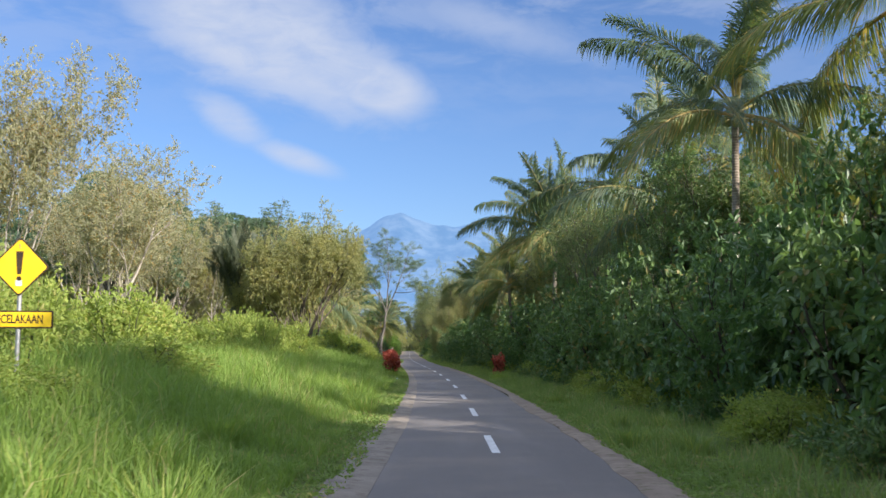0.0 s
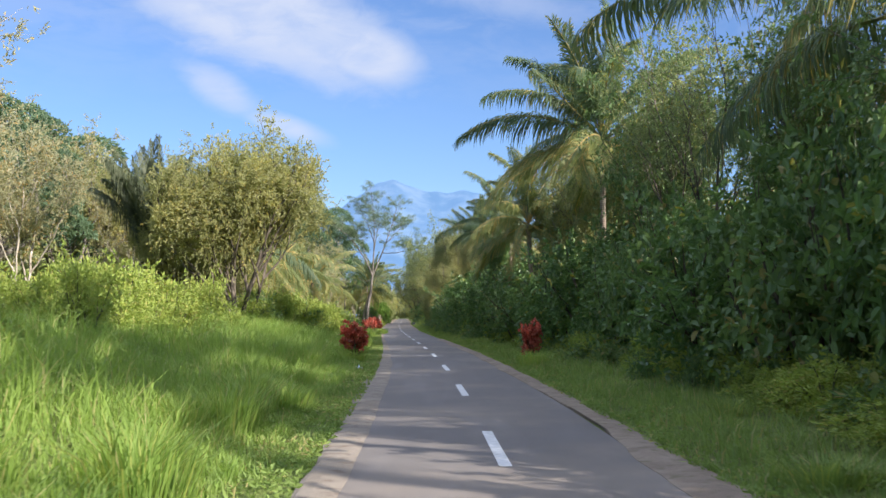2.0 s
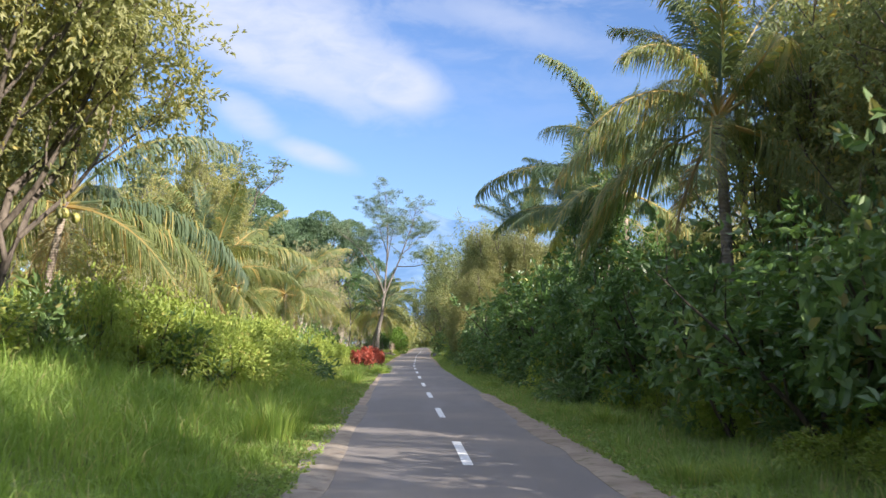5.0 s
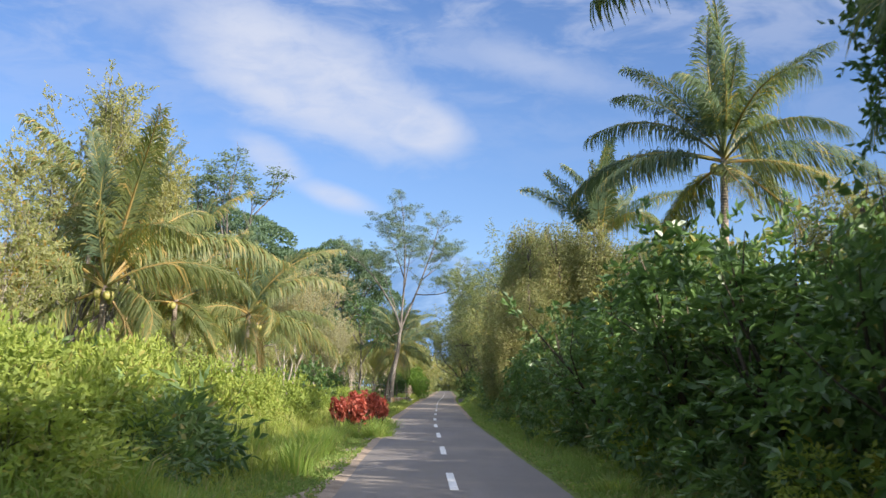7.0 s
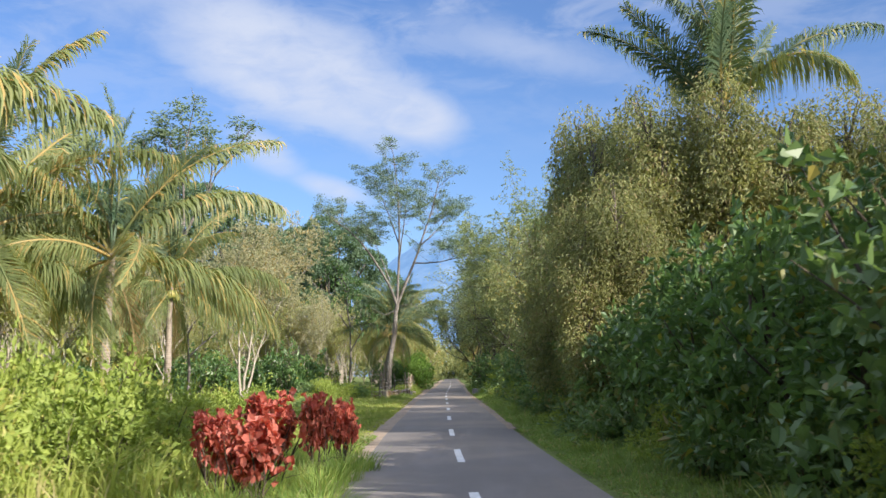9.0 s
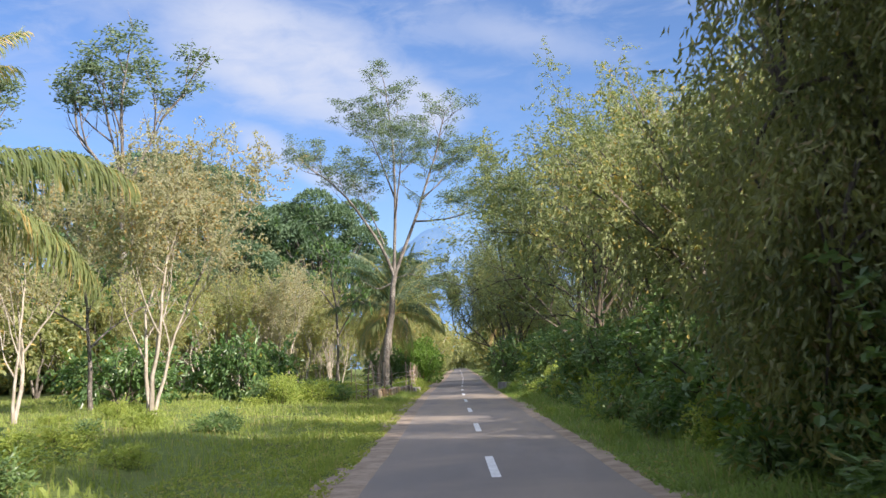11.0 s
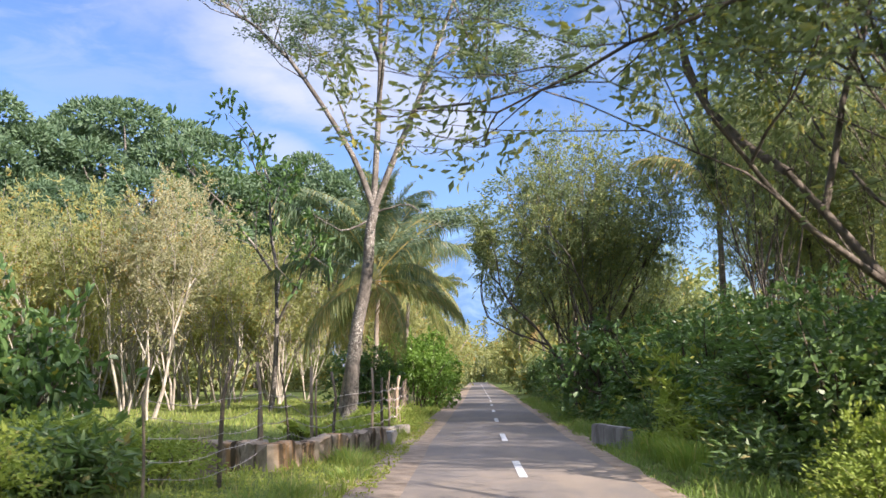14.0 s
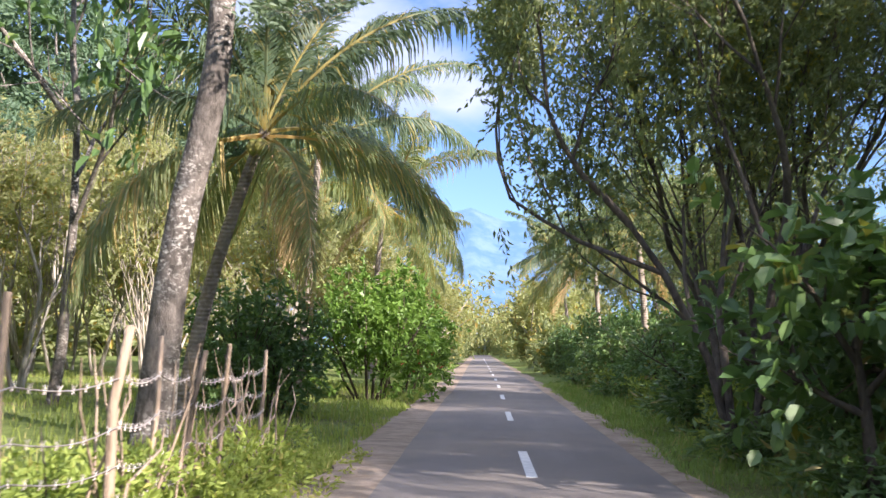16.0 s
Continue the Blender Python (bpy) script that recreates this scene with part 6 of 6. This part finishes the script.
posts = [(x, y, z - float(land(x, y)), dark) for x, y, z, dark in tops]
rng = np.random.default_rng(9)
for i, (x, y, h, dark) in enumerate(posts):
    z0 = float(land(x, y))
    pts = np.array([[x + rng.normal() * 0.02, y + rng.normal() * 0.02, z0 - 0.3], [x, y, z0 + h * 0.35], [x + rng.normal() * 0.025, y + rng.normal() * 0.025, z0 + h * 0.7], [x + rng.normal() * 0.06, y + rng.normal() * 0.05, z0 + h], [x, y, z0 + h + 0.002]])
    pts[2:4] += np.array([rng.normal() * 0.05, rng.normal() * 0.07, 0]) * np.array([[0.5], [1.0]])
    pts[4] = pts[3] + (0, 0, 0.004)
    r = rng.uniform(0.024, 0.042)
    attach("stake", np_mesh("stake", *tubes([(pts - (-8.5, 168, 0), [r, r * 0.95, r * 0.85, r * 0.75, 0.004])], 7), (WOOD_PALE, WOOD_DARK)[dark], True), fence)
for k in range(5):
    row = [p[:2] for p in posts[:15] if p[2] > 1.25]
    pts = []
    for (xa, ya), (xb, yb) in zip(row, row[1:]):
        for f in np.linspace(0, 1, 9)[:-1]:
            x, y = xa + (xb - xa) * f, ya + (yb - ya) * f
            pts.append((x + 0.05, y, float(land(x, y)) + 0.28 + 0.24 * k + 0.03 * math.sin(k * 2 + y) - 0.05 * math.sin(math.pi * f)))
    pts = np.array(pts) - (-8.5, 168, 0)
    lines = [(pts, np.full(len(pts), 0.0055))]
    for p in pts[::1]:
        for s in (-1, 1):
            lines.append((np.array([p - (0.0, 0.012 * s, 0.02), p + (0.01 * s, 0.01, 0.03)]), [0.004, 0.003]))
    attach("wire", np_mesh("wire", *tubes(lines, 4), WIRE, True), fence)
# dead sticks piled against the end of the fence
for i in range(46):
    y = 175.2 + 5.6 * (i + rng.uniform()) / 46
    x = -8.0 - 0.05 * (y - 175.2) + rng.normal() * 0.12
    w = np.array([rng.normal() * 0.12, rng.normal() * 0.2, 1.0]) * rng.uniform(0.8, 1.55)
    if i % 5 == 0:
        w = np.array([rng.normal() * 0.1, 0.9, rng.uniform(0.2, 0.9)])
    p = np.array([x, y, float(land(x, y)) - 0.05 + (0.4 if i % 5 == 0 else 0)])
    bend = rng.normal(size=3) * 0.06
    attach("dead_stick", np_mesh("dead_stick", *tubes([(np.array([p, p + w * 0.4 + bend, p + w * 0.8 - bend * 0.5, p + w]) - (-8.5, 168, 0), [0.016, 0.013, 0.01, 0.005])], 5), WOOD_PALE, True), fence)


# ---- tufts of grass and weeds along the edges ----
def tuft(seed, n, tall, spread, mat, width=0.007):
    rng = np.random.default_rng(seed)
    a, r = rng.uniform(0, 6.28, n), spread * rng.uniform(0, 1, n) ** 0.7
    x, y = r * np.cos(a), r * np.sin(a)
    h = tall * rng.uniform(0.5, 1.15, n)
    out = np.stack([np.cos(a), np.sin(a)], -1) * (0.25 + 0.5 * r / spread)[:, None] + rng.normal(size=(n, 2)) * 0.2
    side = np.stack([-np.sin(a), np.cos(a), 0 * a], -1) * width
    b = np.stack([x, y, 0 * x - 0.03], -1)
    m = b + np.stack([out[:, 0] * h * 0.25, out[:, 1] * h * 0.25, h * 0.6], -1)
    t = b + np.stack([out[:, 0] * h * 0.8, out[:, 1] * h * 0.8, h * 0.95], -1)
    v = np.stack([b - side, b + side, m + side * 0.8, m - side * 0.8, t], 1).reshape(-1, 3)
    i = np.arange(n)[:, None] * 5
    f = np.concatenate([i + (0, 1, 2), i + (0, 2, 3), i + (3, 2, 4)], 1).reshape(-1, 3)
    ob = thing("grass_tuft", "tuft of long pale-green grass at the road side", "grass tuft", "grass tufts")
    k = int(n * 0.82)
    tagged(attach("foliage", np_mesh("foliage", v[: k * 5], f[: k * 3], mat), ob), kind="stuff")
    tagged(attach("dry_foliage", np_mesh("dry_foliage", v[k * 5:], f[k * 3:] - k * 5, GRASS_WEEDY), ob, "yellowed blades"), kind="stuff")
    return ob


tufts = [tuft(301, 260, 0.62, 0.35, GRASS_TALL), tuft(302, 220, 0.5, 0.3, GRASS_SHORT), tuft(303, 300, 0.7, 0.36, GRASS_TALL, 0.007)]
spots = [[], [], []]
for y, x in ((164.6, -2.05), (165.4, -2.2), (166.2, -2.1), (166.9, -2.3), (163.7, -2.2)):
    spots[0].append((x, y, rnd.uniform(0, 360), 1.0, rnd.uniform(0.7, 1.0)))
for i in range(22):
    y = rnd.uniform(158, 180)
    spots[1].append((float(mid(y)) - rnd.uniform(2.45, 3.4), y, rnd.uniform(0, 360), rnd.uniform(0.7, 1.2), rnd.uniform(0.4, 0.9)))
for i in range(44):
    y = rnd.uniform(4, 100)
    spots[2 if i % 2 else 0].append((float(mid(y)) - rnd.uniform(2.5, 4.2), y, rnd.uniform(0, 360), rnd.uniform(0.8, 1.3), rnd.uniform(0.7, 1.15)))
for i in range(24):
    y = rnd.uniform(100, 118)
    spots[i % 2].append((float(mid(y)) - rnd.uniform(2.2, 3.0), y, rnd.uniform(0, 360), rnd.uniform(0.7, 1.1), rnd.uniform(0.5, 0.9)))
for x, y in ((-4.3, 104.4), (-4.1, 105.2), (-4.4, 106.4), (-4.5, 107.8), (-4.5, 109.4), (-4.4, 111.0), (-5.5, 105.2), (-2.5, 55.0), (-2.9, 55.0), (-3.2, 55.3), (2.6, 51.0), (2.9, 51.2)):      # round the red shrubs
    spots[0].append((x, y, rnd.uniform(0, 360), 1.0, rnd.uniform(0.6, 0.85)))
for i in range(36):
    y = rnd.uniform(4, 160)
    spots[1].append((float(mid(y)) + rnd.uniform(2.1, 3.4), y, rnd.uniform(0, 360), rnd.uniform(0.7, 1.2), rnd.uniform(0.4, 0.9)))
for proto, some in zip(tufts, spots):
    put(proto, some)


# ---- litter and the small stream ----
def sheet(X, Y, Z):
    n, m = X.shape
    i, j = np.meshgrid(np.arange(n - 1), np.arange(m - 1), indexing="ij")
    k = i * m + j
    return np.stack([X, Y, Z], -1).reshape(-1, 3), np.stack([k, k + m, k + m + 1, k + 1], -1).reshape(-1, 4)


def crumpled(name, label, x, y, size, mat, seed):
    """A crumpled scrap of plastic film lying in the grass."""
    rng = np.random.default_rng(seed)
    X, Y = np.meshgrid(np.linspace(-0.5, 0.5, 7), np.linspace(-0.5, 0.5, 7))
    v, f = sheet(X + rng.normal(size=X.shape) * 0.07, Y + rng.normal(size=X.shape) * 0.07, np.abs(rng.normal(size=X.shape)) * 0.28)
    ob = new(name, np_mesh(name, v * size, f, mat))
    ob.matrix_basis = pose(x, y, float(land(x, y)) + 0.03, 0, 0, 30)
    return tagged(ob, label, "litter")


FILM = plain_material("plastic_film", (0.55, 0.68, 0.75), (0.75, 0.8, 0.82), 0.3, 12.0, 0.5)
crumpled("plastic_wrapper", "crumpled pale-blue plastic wrapper in the grass", -2.12, 51.07, 0.17, FILM, 401)


def water_material():
    """Shallow stream water with ripples over a brown bed."""
    m, k = material("stream_water")
    place = k.node("ShaderNodeNewGeometry").outputs["Position"]
    n = k.noise(k.scaled(place, 1, 2.2, 1), 5.0, 5, 0.6, 0.8)
    froth = k.noise(k.scaled(place, 1, 3.0, 1), 2.4, 6, 0.65, 0.6)
    col = k.mix(k.step(froth, 0.56, 0.66, 0, 0.8), (0.07, 0.06, 0.045), (0.6, 0.62, 0.62))
    finish(k, col, k.step(froth, 0.5, 0.66, 0.08, 0.6), k.bump(n, 0.05), 0.5)
    return m


q, r = np.meshgrid(np.linspace(0, 1, 26), np.linspace(-1, 1, 9))
edge = 0.9 + 0.3 * np.sin(q * 9) * np.sin(q * 4 + 1)
X = -8.9 - 4.6 * q + r * 0.3
Y = 170.6 + 1.9 * q + r * edge * 1.25
v, f = sheet(X, Y, -0.13 + 0.012 * np.sin(X * 9 + Y * 5) + 0.05 * q)
tagged(new("stream", np_mesh("stream", v, f, water_material(), True)), "shallow rippling stream with white froth between concrete slabs", "water", kind="structure")
for i, (x, y, w, d, h, turn) in enumerate(((-11.6, 173.6, 1.1, 0.7, 0.0, 8), (-10.4, 173.4, 0.9, 0.6, -0.03, -6), (-12.6, 172.2, 0.7, 0.5, 0.0, 20), (-9.7, 172.6, 0.7, 0.5, -0.06, 12), (-10.6, 169.6, 1.3, 0.8, -0.02, 5), (-9.6, 169.0, 0.8, 0.6, 0.0, -10), (-11.9, 170.6, 0.6, 0.5, -0.05, 30))):
    c, sn = math.cos(radians(turn)) * w / 2, math.sin(radians(turn)) * w / 2
    rough_wall("stone_slab", "flat weathered slab lying in the stream", (x - c, y - sn), (x + c, y + sn), h, d, -0.5, WALL, 40 + i, 1)

taro = shrub("taro_clump", "low clump of broad heart-shaped leaves by the stream", 141, 0.5, 0.5, 110, 0.22, 0.18, LEAF_WEED, 6, group="broad-leaved plants", fill=0.9, whorl=4, stem_mat=STEM_GREEN, low=0.35)
put(taro, [(-8.75, 172.6, 0, 1.0, 1.0), (-9.1, 173.6, 60, 1.1, 1.1), (-8.5, 174.2, 120, 0.9, 0.9), (-9.6, 174.3, 200, 1.1, 1.0), (-8.9, 171.7, 270, 0.9, 0.9), (-8.4, 170.6, 30, 0.8, 0.9), (-10.5, 174.6, 90, 1.1, 1.1)])
